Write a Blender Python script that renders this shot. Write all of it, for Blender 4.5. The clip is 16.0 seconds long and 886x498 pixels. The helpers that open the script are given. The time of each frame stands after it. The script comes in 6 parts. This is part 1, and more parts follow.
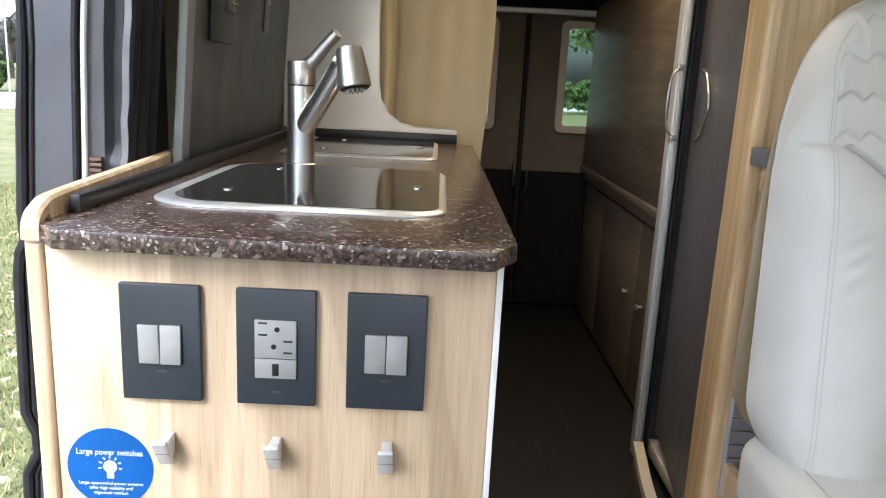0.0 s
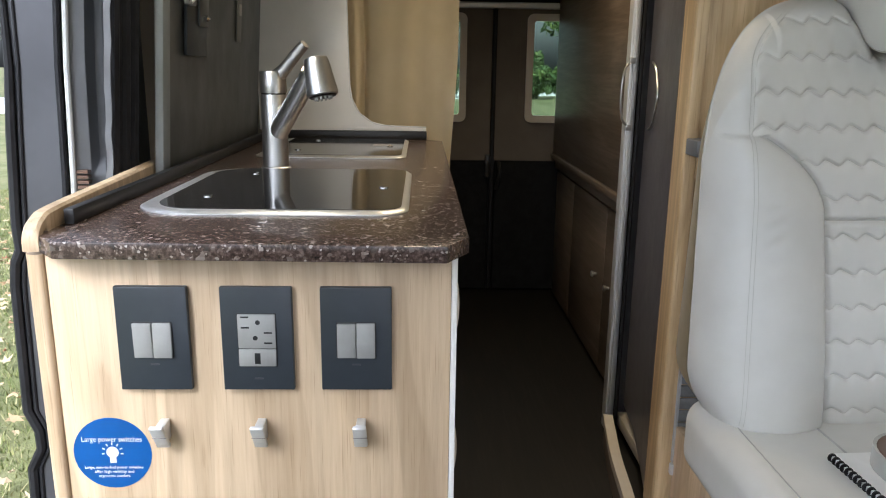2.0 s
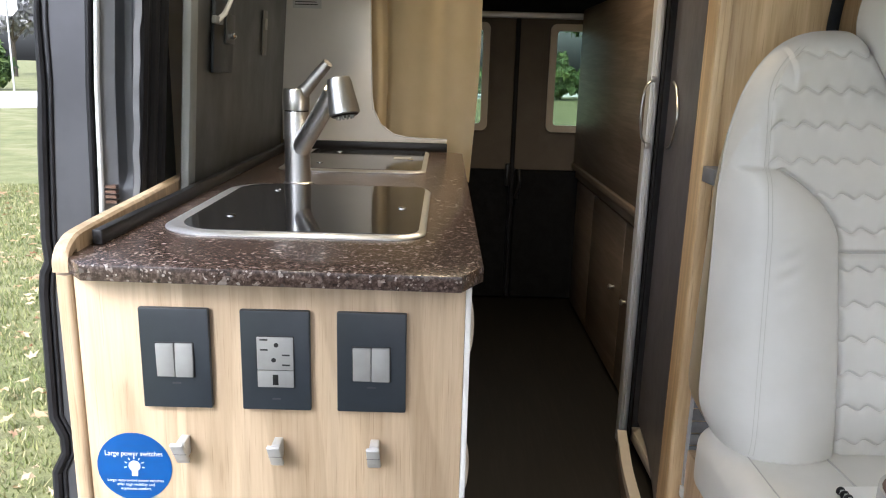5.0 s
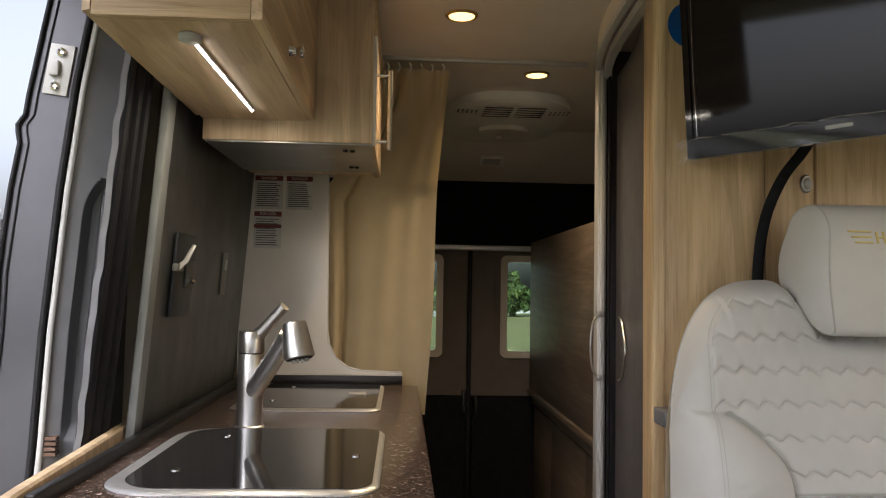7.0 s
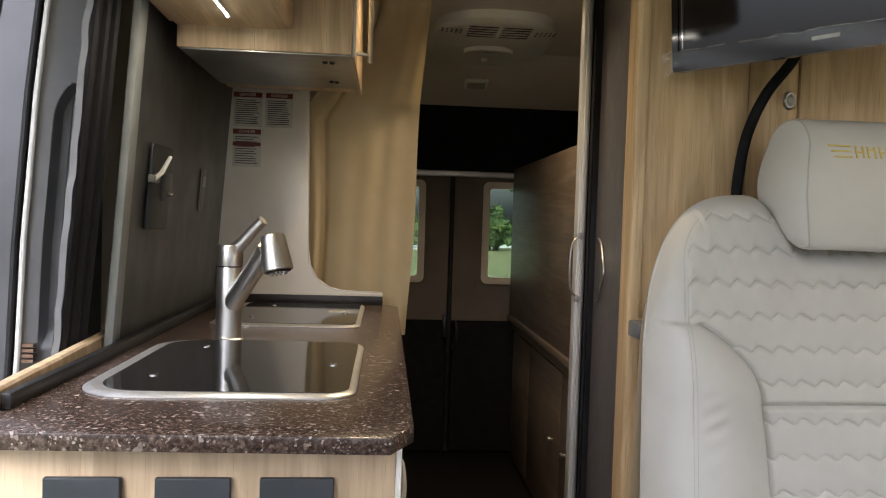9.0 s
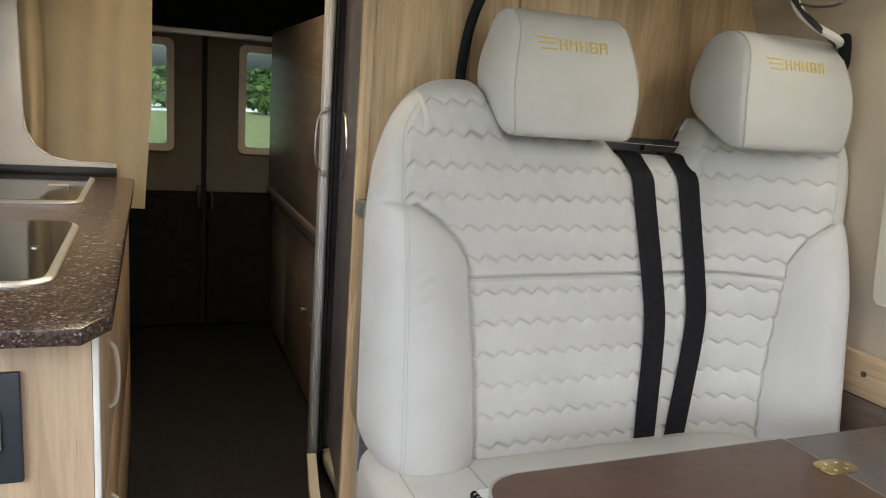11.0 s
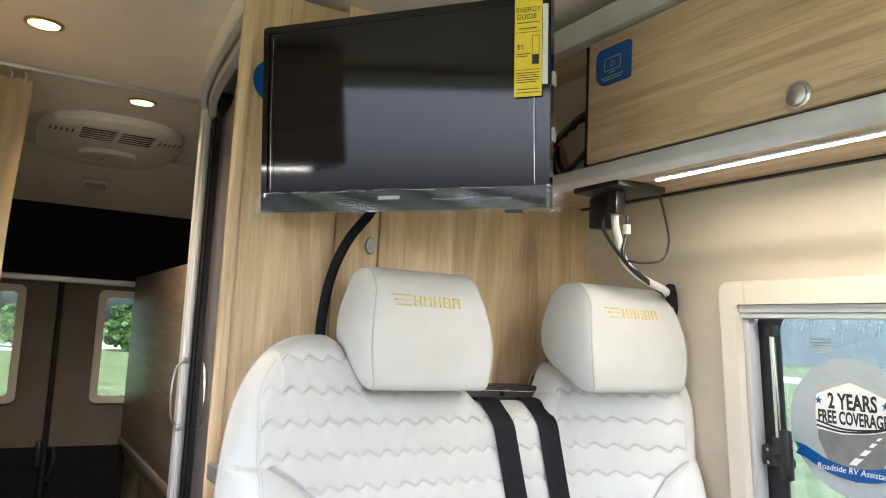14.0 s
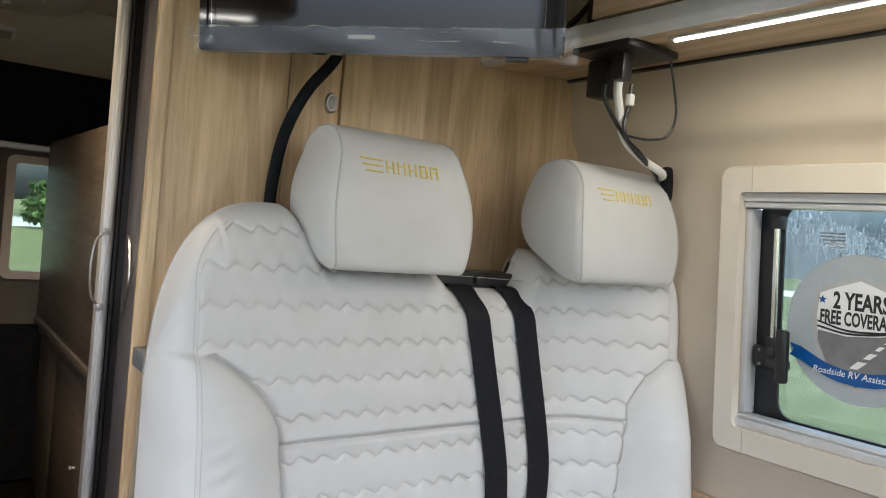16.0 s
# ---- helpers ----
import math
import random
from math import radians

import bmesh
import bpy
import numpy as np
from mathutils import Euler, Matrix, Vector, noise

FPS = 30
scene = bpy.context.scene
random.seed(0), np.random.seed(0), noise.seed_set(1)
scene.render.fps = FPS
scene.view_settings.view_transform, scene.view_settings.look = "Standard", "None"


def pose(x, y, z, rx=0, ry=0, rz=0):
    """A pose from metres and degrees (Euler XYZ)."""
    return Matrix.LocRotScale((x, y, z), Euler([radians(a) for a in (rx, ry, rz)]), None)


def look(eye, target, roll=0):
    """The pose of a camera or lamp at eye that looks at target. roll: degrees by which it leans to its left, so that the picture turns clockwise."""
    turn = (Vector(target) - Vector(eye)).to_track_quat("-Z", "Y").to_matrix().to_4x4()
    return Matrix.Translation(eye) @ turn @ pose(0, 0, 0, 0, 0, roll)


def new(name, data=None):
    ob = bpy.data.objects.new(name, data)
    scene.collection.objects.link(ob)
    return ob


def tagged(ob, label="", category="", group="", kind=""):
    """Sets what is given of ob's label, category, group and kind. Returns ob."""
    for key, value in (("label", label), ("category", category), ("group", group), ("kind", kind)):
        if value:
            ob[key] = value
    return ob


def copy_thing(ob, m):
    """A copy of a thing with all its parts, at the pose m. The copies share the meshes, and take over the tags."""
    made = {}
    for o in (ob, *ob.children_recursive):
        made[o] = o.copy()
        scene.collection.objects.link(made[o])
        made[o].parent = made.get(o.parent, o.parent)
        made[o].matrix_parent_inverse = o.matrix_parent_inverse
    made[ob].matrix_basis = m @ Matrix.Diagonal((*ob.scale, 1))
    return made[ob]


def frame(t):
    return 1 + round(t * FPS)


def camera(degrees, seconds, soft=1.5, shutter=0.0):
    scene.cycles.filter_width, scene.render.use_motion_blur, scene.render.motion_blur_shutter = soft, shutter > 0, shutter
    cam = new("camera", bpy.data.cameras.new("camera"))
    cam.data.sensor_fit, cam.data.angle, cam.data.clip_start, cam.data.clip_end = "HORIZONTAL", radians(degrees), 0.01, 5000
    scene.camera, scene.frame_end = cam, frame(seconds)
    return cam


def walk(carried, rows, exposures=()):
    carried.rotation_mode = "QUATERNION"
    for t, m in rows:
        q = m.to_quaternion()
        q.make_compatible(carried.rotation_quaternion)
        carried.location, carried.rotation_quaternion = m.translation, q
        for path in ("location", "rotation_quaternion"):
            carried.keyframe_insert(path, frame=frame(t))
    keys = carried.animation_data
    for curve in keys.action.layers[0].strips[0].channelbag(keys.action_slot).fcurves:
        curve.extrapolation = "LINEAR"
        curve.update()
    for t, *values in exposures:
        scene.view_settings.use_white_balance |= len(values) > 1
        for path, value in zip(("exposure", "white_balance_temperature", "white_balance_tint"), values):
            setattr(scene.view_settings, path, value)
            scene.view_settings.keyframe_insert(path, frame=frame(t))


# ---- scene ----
cam = camera(61.9, 16.0, soft=1.1)
PATH = [
    (0, (-0.082, -0.871, 0.989), (-0.058, 1.08, 0.547), 2.9),
    (0.5, (-0.092, -0.939, 0.998), (-0.122, 1.007, 0.536), 2.5),
    (1, (-0.083, -0.95, 1.007), (-0.092, 0.998, 0.555), 1.6),
    (1.5, (-0.066, -0.958, 1.002), (-0.022, 0.989, 0.55), 1.5),
    (2, (-0.048, -0.977, 1.022), (0.015, 0.966, 0.552), 0.8),
    (2.5, (-0.046, -0.982, 1.026), (0.003, 0.925, 0.427), 1.0),
    (3, (-0.046, -0.984, 1.025), (-0.053, 0.867, 0.265), 1.4),
    (3.2, (-0.045, -0.981, 1.021), (-0.073, 0.847, 0.21), 1.2),
    (5.3, (-0.042, -0.994, 1.078), (-0.023, 0.972, 0.711), 1.4),
    (5.5, (-0.042, -0.999, 1.085), (-0.011, 0.979, 0.791), 1.1),
    (6, (-0.04, -1.001, 1.103), (0.016, 0.992, 0.945), 0.9),
    (6.3, (-0.039, -0.998, 1.101), (0.04, 0.999, 1.026), 0.9),
    (6.5, (-0.04, -1.0, 1.112), (0.049, 0.998, 1.078), 0.8),
    (7, (-0.038, -1.001, 1.122), (0.073, 0.993, 1.226), 1.0),
    (7.5, (-0.04, -1.0, 1.131), (0.089, 0.988, 1.304), 0.9),
    (8, (-0.038, -0.998, 1.132), (0.116, 0.987, 1.315), 1.4),
    (8.2, (-0.033, -0.997, 1.122), (0.117, 0.992, 1.277), 1.5),
    (10.3, (-0.022, -0.992, 1.065), (0.231, 0.953, 0.674), 3.0),
    (10.5, (0.014, -0.992, 1.073), (0.394, 0.93, 0.671), 3.8),
    (11, (0.069, -1.01, 1.108), (0.803, 0.807, 0.711), 4.3),
    (11.5, (0.09, -1.015, 1.139), (1.017, 0.739, 0.887), 3.6),
    (12, (0.091, -1.022, 1.152), (1.073, 0.72, 1.202), 2.8),
    (12.5, (0.089, -1.025, 1.156), (1.067, 0.707, 1.36), 2.6),
    (13, (0.092, -1.025, 1.157), (1.092, 0.689, 1.41), 2.5),
    (13.5, (0.094, -1.026, 1.158), (1.102, 0.682, 1.42), 2.5),
    (14, (0.092, -1.024, 1.154), (1.096, 0.69, 1.387), 2.8),
    (14.5, (0.093, -1.025, 1.15), (1.102, 0.691, 1.34), 3.2),
    (15, (0.089, -1.017, 1.134), (1.09, 0.713, 1.189), 3.7),
    (15.5, (0.088, -0.967, 1.118), (1.068, 0.775, 1.048), 4.9),
    (16, (0.145, -0.817, 1.121), (1.319, 0.802, 1.081), 5.2),
]
walk(cam, [(t, look(eye, target, roll)) for t, eye, target, roll in PATH],
     [(0.0, 1.72, 5500, 10), (0.5, 1.07, 5550, 10), (1.0, 0.77, 5580, 10), (1.5, 1.03, 5580, 10), (2.0, 1.31, 5550, 10), (2.5, 1.24, 5550, 10), (3.0, 0.95, 5580, 10), (3.2, 0.95, 5580, 10), (5.3, 1.52, 5680, 12), (6.0, 1.5, 5700, 13), (6.5, 1.26, 5850, 13), (7.0, 1.18, 6050, 15), (8.2, 1.23, 6050, 15), (10.3, 1.5, 5680, 10), (11.5, 1.65, 5850, 12), (12.5, 2.25, 5880, 12), (13.0, 2.35, 5850, 13), (13.5, 2.39, 5700, 13), (14.0, 2.42, 5500, 13), (14.5, 2.15, 5350, 13), (15.0, 2.10, 5400, 12), (15.5, 1.98, 5500, 13), (16.0, 1.72, 5500, 13)])

# ---- light ----
world = bpy.data.worlds.new("sky")
scene.world = world
world.use_nodes = True
wn = world.node_tree
sky = wn.nodes.new("ShaderNodeTexSky")
sky.sky_type = "NISHITA"
sky.sun_disc = False
sky.sun_elevation, sky.sun_rotation = radians(46), radians(203)
sky.air_density, sky.dust_density, sky.ozone_density = 1.0, 6.0, 0.6
pale = wn.nodes.new("ShaderNodeHueSaturation")
pale.inputs["Saturation"].default_value = 0.35
wn.links.new(sky.outputs[0], pale.inputs["Color"])
wn.links.new(pale.outputs[0], wn.nodes["Background"].inputs[0])
wn.nodes["Background"].inputs[1].default_value = 0.15
sun_data = bpy.data.lights.new("sun", "SUN")
sun_data.energy, sun_data.angle, sun_data.color = 1.4, radians(25), (1.0, 0.96, 0.9)
sun = new("sun", sun_data)
sun.matrix_world = look((-6, -14, 16), (0, 0, 0))


# ---- materials ----
def mat(name, color=(0.5, 0.5, 0.5), rough=0.5, metal=0.0, spec=0.5):
    m = bpy.data.materials.new(name)
    m.use_nodes = True
    b = m.node_tree.nodes["Principled BSDF"]
    b.inputs["Base Color"].default_value = (*color, 1)
    b.inputs["Roughness"].default_value = rough
    b.inputs["Metallic"].default_value = metal
    b.inputs["Specular IOR Level"].default_value = spec
    return m, m.node_tree.nodes, m.node_tree.links, b


def coords(n, l, scale=(1, 1, 1), rot=(0, 0, 0)):
    """Places in metres, the same for all parts of the room."""
    g = n.new("ShaderNodeNewGeometry")
    mp = n.new("ShaderNodeMapping")
    mp.inputs["Scale"].default_value = scale
    mp.inputs["Rotation"].default_value = rot
    l.new(g.outputs["Position"], mp.inputs["Vector"])
    return mp.outputs[0]


def noise_node(n, l, vec, scale, detail=4.0, rough=0.6):
    t = n.new("ShaderNodeTexNoise")
    t.inputs["Scale"].default_value, t.inputs["Detail"].default_value, t.inputs["Roughness"].default_value = scale, detail, rough
    l.new(vec, t.inputs["Vector"])
    return t.outputs["Fac"]


def ramp(n, l, fac, stops):
    r = n.new("ShaderNodeValToRGB")
    e = r.color_ramp.elements
    while len(e) < len(stops):
        e.new(0.5)
    for k, (p, c) in zip(e, stops):
        k.position, k.color = p, (*c, 1)
    l.new(fac, r.inputs[0])
    return r.outputs[0]


def bump(n, l, b, height, strength, dist=0.001):
    k = n.new("ShaderNodeBump")
    k.inputs["Strength"].default_value, k.inputs["Distance"].default_value = strength, dist
    l.new(height, k.inputs["Height"])
    l.new(k.outputs[0], b.inputs["Normal"])


def mixc(n, l, fac, a, c, kind="MIX"):
    x = n.new("ShaderNodeMix")
    x.data_type, x.blend_type = "RGBA", kind
    for sock, v in ((x.inputs[0], fac), (x.inputs[6], a), (x.inputs[7], c)):
        if hasattr(v, "is_linked"):
            l.new(v, sock)
        else:
            sock.default_value = v if isinstance(v, float) else (*v, 1)
    return x.outputs[2]


def wood(name, dark, mid, light, grain="z", rough=0.42, figure=0.45):
    """Printed wood veneer: fibres, pores, streaks and a cathedral figure along one axis."""
    m, n, l, b = mat(name, mid, rough)

    def along(k):
        return {"z": (1, 1, k), "y": (1, k, 1), "x": (k, 1, 1)}[grain]

    fine = noise_node(n, l, coords(n, l, along(0.05)), 110, 5, 0.6)
    streak = noise_node(n, l, coords(n, l, along(0.05)), 17, 4, 0.55)
    broad = noise_node(n, l, coords(n, l, along(0.13)), 4.2, 2, 0.4)
    wave = n.new("ShaderNodeMath")
    wave.operation = "SINE"
    mul = n.new("ShaderNodeMath")
    mul.operation, mul.inputs[1].default_value = "MULTIPLY", 70.0
    l.new(broad, mul.inputs[0])
    l.new(mul.outputs[0], wave.inputs[0])
    fig = ramp(n, l, wave.outputs[0], [(0.0, (0.62, 0.58, 0.53)), (0.35, (0.92, 0.91, 0.89)), (1.0, (1.02, 1.02, 1.02))])
    base = ramp(n, l, fine, [(0.27, dark), (0.5, mid), (0.73, light)])
    col = mixc(n, l, 1.0, base, mixc(n, l, figure, (1.0, 1.0, 1.0), fig), "MULTIPLY")
    tone = ramp(n, l, streak, [(0.30, (0.84, 0.82, 0.79)), (0.5, (1.0, 1.0, 1.0)), (0.72, (1.09, 1.08, 1.06))])
    col = mixc(n, l, 1.0, col, tone, "MULTIPLY")
    pore = ramp(n, l, noise_node(n, l, coords(n, l, along(0.022)), 420, 2, 0.5), [(0.30, (0.77, 0.73, 0.68)), (0.39, (1.0, 1.0, 1.0))])
    col = mixc(n, l, 1.0, col, pore, "MULTIPLY")
    patch = ramp(n, l, noise_node(n, l, coords(n, l, along(0.2)), 3.0, 2), [(0.3, (0.95, 0.94, 0.92)), (0.7, (1.05, 1.04, 1.03))])
    l.new(mixc(n, l, 1.0, col, patch, "MULTIPLY"), b.inputs["Base Color"])
    bump(n, l, b, fine, 0.15, 0.0004)
    return m


def cloudy(name, c1, c2, rough=0.5, metal=0.0, scale=14.0, bumpy=0.1, bscale=600.0, spec=0.5, stretch=(1, 1, 1), dist=0.0005):
    """A plain surface with slight stains at one scale and fine relief at another."""
    m, n, l, b = mat(name, c1, rough, metal, spec)
    f = noise_node(n, l, coords(n, l, stretch), scale, 4)
    l.new(ramp(n, l, f, [(0.35, c1), (0.65, c2)]), b.inputs["Base Color"])
    r = noise_node(n, l, coords(n, l, stretch), scale * 2.3, 3)
    rr = n.new("ShaderNodeMapRange")
    rr.inputs[3].default_value, rr.inputs[4].default_value = rough * 0.85, min(1, rough * 1.18)
    l.new(r, rr.inputs[0])
    l.new(rr.outputs[0], b.inputs["Roughness"])
    if bumpy:
        bump(n, l, b, noise_node(n, l, coords(n, l, stretch), bscale, 2), bumpy, dist)
    return m


def glow(name, color, power):
    m, n, l, b = mat(name, color, 0.4)
    b.inputs["Emission Color"].default_value = (*color, 1)
    b.inputs["Emission Strength"].default_value = power
    return m


OAK = wood("light_oak", (0.50, 0.375, 0.245), (0.59, 0.455, 0.31), (0.65, 0.515, 0.36))
OAK_H = wood("light_oak_lengthwise", (0.53, 0.385, 0.24), (0.64, 0.485, 0.315), (0.71, 0.555, 0.38), "y")
OAK_X = wood("light_oak_crosswise", (0.43, 0.295, 0.17), (0.58, 0.43, 0.27), (0.68, 0.52, 0.35), "x")
OAK_WARM = wood("warm_oak", (0.50, 0.35, 0.185), (0.615, 0.455, 0.262), (0.69, 0.53, 0.325))
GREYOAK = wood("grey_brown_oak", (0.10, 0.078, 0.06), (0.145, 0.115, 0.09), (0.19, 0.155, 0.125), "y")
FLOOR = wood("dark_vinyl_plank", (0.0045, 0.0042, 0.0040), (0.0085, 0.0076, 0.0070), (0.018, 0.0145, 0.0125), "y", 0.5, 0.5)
BROWN = cloudy("brown_laminate", (0.095, 0.055, 0.038), (0.115, 0.067, 0.047), 0.38, scale=20, bumpy=0.05)
GREYTOP = cloudy("grey_laminate", (0.12, 0.105, 0.10), (0.14, 0.122, 0.115), 0.38, scale=20, bumpy=0.05)
LEATHER = cloudy("cream_leather", (0.565, 0.56, 0.535), (0.615, 0.61, 0.585), 0.45, scale=7, bumpy=0.35, bscale=900, dist=0.0006)
CREAM = cloudy("cream_plastic", (0.50, 0.43, 0.33), (0.55, 0.475, 0.37), 0.5, scale=5, bumpy=0.12, bscale=500)
IVORY = cloudy("ivory_frame", (0.63, 0.57, 0.47), (0.67, 0.61, 0.51), 0.4, scale=6, bumpy=0.04)
HEADLINER = cloudy("headliner", (0.77, 0.72, 0.655), (0.82, 0.77, 0.705), 0.9, scale=5, bumpy=0.4, bscale=1200)
# Beige trim with the dimness of the van's rear put into its colour.
REARTRIM = cloudy("dimmed_rear_trim", (0.135, 0.115, 0.095), (0.165, 0.142, 0.118), 0.8, scale=5, bumpy=0.3, bscale=900)
BLACKFAB = cloudy("black_fabric", (0.0085, 0.0092, 0.0110), (0.014, 0.0150, 0.0172), 0.9, spec=0.15, scale=30, bumpy=0.5, bscale=900)
RUBBER = cloudy("black_rubber", (0.010, 0.010, 0.012), (0.016, 0.016, 0.019), 0.6, spec=0.25, scale=25, bumpy=0.2, bscale=300)
BLACKPL = cloudy("black_plastic", (0.01, 0.01, 0.011), (0.017, 0.017, 0.018), 0.35, scale=30, bumpy=0.05)
PAINT = cloudy("dark_grey_paint", (0.062, 0.063, 0.074), (0.078, 0.079, 0.092), 0.3, 0.3, scale=6, bumpy=0.03, bscale=200)
PANELGREY = cloudy("grey_door_lining", (0.13, 0.135, 0.145), (0.165, 0.17, 0.182), 0.4, 0.1, scale=8, bumpy=0.1, bscale=400)
TRIMGREY = cloudy("light_grey_trim", (0.42, 0.43, 0.43), (0.48, 0.48, 0.48), 0.5, scale=9, bumpy=0.05)
RIMSTEEL = cloudy("satin_steel_rim", (0.60, 0.60, 0.60), (0.68, 0.68, 0.67), 0.34, 0.8, scale=60, bumpy=0.05)
HOODSTEEL = cloudy("hood_steel", (0.26, 0.26, 0.255), (0.34, 0.34, 0.335), 0.32, 0.7, scale=12, bumpy=0.05)
MATTSILVER = cloudy("matt_silver", (0.62, 0.62, 0.61), (0.68, 0.68, 0.67), 0.35, 0.3, scale=40, bumpy=0.03)
STEEL = cloudy("brushed_steel", (0.52, 0.52, 0.52), (0.60, 0.60, 0.59), 0.33, 1.0, scale=60, bumpy=0.03, bscale=300, stretch=(1, 1, 0.05))
WALLSTEEL = cloudy("dull_grey_panel", (0.062, 0.065, 0.067), (0.115, 0.119, 0.122), 0.4, 0.35, scale=9, bumpy=0.15, bscale=350, stretch=(1, 1, 0.6))
JAMBTRIM = cloudy("grey_jamb_trim", (0.20, 0.212, 0.21), (0.24, 0.252, 0.25), 0.5, scale=9, bumpy=0.05)
BACKPANEL = cloudy("satin_aluminium_panel", (0.83, 0.82, 0.79), (0.87, 0.86, 0.83), 0.33, 0.15, scale=9, bumpy=0.05, bscale=300)
CHROME = cloudy("chrome", (0.75, 0.75, 0.74), (0.80, 0.80, 0.79), 0.13, 1.0, scale=30, bumpy=0.0)
SATIN = cloudy("satin_nickel", (0.60, 0.59, 0.57), (0.68, 0.67, 0.65), 0.3, 1.0, scale=60, bumpy=0.05)
ALU = cloudy("anodised_aluminium", (0.62, 0.63, 0.64), (0.68, 0.69, 0.70), 0.38, 0.45, scale=20, bumpy=0.05, stretch=(1, 1, 0.1))
SILVERPL = cloudy("silver_plastic", (0.30, 0.30, 0.29), (0.34, 0.34, 0.33), 0.42, 0.15, scale=30, bumpy=0.03)
PLATE1 = cloudy("graphite_plate", (0.024, 0.030, 0.038), (0.030, 0.037, 0.046), 0.42, 0.0, scale=12, bumpy=0.08, bscale=900)
DARKDOOR = cloudy("dark_grey_tambour", (0.098, 0.092, 0.100), (0.122, 0.115, 0.124), 0.38, 0.2, scale=12, bumpy=0.05)
CURTAIN = cloudy("beige_curtain", (0.77, 0.66, 0.44), (0.82, 0.71, 0.50), 0.85, scale=9, bumpy=0.5, bscale=1500)
WHITE = cloudy("white_plastic", (0.74, 0.73, 0.70), (0.80, 0.79, 0.76), 0.4, scale=20, bumpy=0.03)
PAPER = cloudy("white_paper", (0.74, 0.74, 0.73), (0.80, 0.80, 0.79), 0.7, scale=20, bumpy=0.03)
FANWHITE = cloudy("white_vent_plastic", (0.84, 0.83, 0.80), (0.88, 0.87, 0.84), 0.45, scale=10, bumpy=0.03)
TRAY = cloudy("cream_shower_tray", (0.52, 0.475, 0.405), (0.58, 0.535, 0.46), 0.35, scale=8, bumpy=0.03)
MESHGREY = cloudy("grey_quilted_cloth", (0.16, 0.16, 0.165), (0.21, 0.21, 0.215), 0.75, scale=40, bumpy=0.4)
BELT = cloudy("black_webbing", (0.006, 0.006, 0.008), (0.010, 0.010, 0.013), 0.6, spec=0.25, scale=60, bumpy=0.4, bscale=1600)
GOLD = cloudy("gold_thread", (0.62, 0.50, 0.16), (0.70, 0.58, 0.22), 0.6, scale=80, bumpy=0.3, bscale=1500)
BRASS = cloudy("brass", (0.55, 0.42, 0.16), (0.65, 0.50, 0.20), 0.28, 1.0, scale=60, bumpy=0.1)
BLUE = cloudy("blue_sticker", (0.003, 0.07, 0.27), (0.004, 0.082, 0.31), 0.35, scale=20, bumpy=0.0)
YELLOW = cloudy("yellow_label", (0.80, 0.62, 0.012), (0.85, 0.67, 0.02), 0.5, scale=20, bumpy=0.0)
REDINK = cloudy("dark_red_ink", (0.13, 0.018, 0.018), (0.15, 0.022, 0.022), 0.5, scale=40, bumpy=0.0)
INK = cloudy("black_ink", (0.012, 0.012, 0.012), (0.02, 0.02, 0.02), 0.5, scale=40, bumpy=0.0)
GREYINK = cloudy("grey_ink", (0.16, 0.16, 0.165), (0.2, 0.2, 0.205), 0.5, scale=40, bumpy=0.0)
DARKINK = cloudy("dark_grey_ink", (0.055, 0.058, 0.064), (0.07, 0.073, 0.08), 0.5, scale=40, bumpy=0.0)
LABELPALE = cloudy("pale_label", (0.60, 0.62, 0.62), (0.66, 0.68, 0.68), 0.45, scale=30, bumpy=0.0)
LABELGREY = cloudy("grey_label", (0.40, 0.40, 0.39), (0.44, 0.44, 0.43), 0.45, scale=30, bumpy=0.0)
DECALGREY = cloudy("frosted_decal", (0.36, 0.40, 0.42), (0.40, 0.44, 0.46), 0.4, scale=20, bumpy=0.0)
CONCRETE = cloudy("pale_concrete", (0.62, 0.61, 0.59), (0.70, 0.69, 0.67), 0.85, scale=0.8, bumpy=0.2, bscale=30)
BARK = cloudy("bark", (0.06, 0.048, 0.038), (0.10, 0.08, 0.065), 0.9, scale=4, bumpy=0.4, bscale=30)
LED = glow("led_strip", (1.0, 0.93, 0.80), 8.0)
WARM = glow("warm_lamp", (1.0, 0.68, 0.24), 1.25)


def glossy_black():
    m, n, l, b = mat("gloss_black_screen", (0.006, 0.006, 0.008), 0.07, 0.0, 0.5)
    f = noise_node(n, l, coords(n, l), 30, 3)
    rr = n.new("ShaderNodeMapRange")
    rr.inputs[3].default_value, rr.inputs[4].default_value = 0.05, 0.08
    l.new(f, rr.inputs[0])
    l.new(rr.outputs[0], b.inputs["Roughness"])
    return m


SCREEN = glossy_black()


def lid_glass():
    m, n, l, b = mat("smoked_lid_glass", (0.012, 0.012, 0.013), 0.06, 0.0, 0.5)
    f = noise_node(n, l, coords(n, l), 22, 5)
    rr = n.new("ShaderNodeMapRange")
    rr.inputs[3].default_value, rr.inputs[4].default_value = 0.03, 0.11
    l.new(f, rr.inputs[0])
    l.new(rr.outputs[0], b.inputs["Roughness"])
    b.inputs["IOR"].default_value = 1.65
    return m


LIDGLASS = lid_glass()


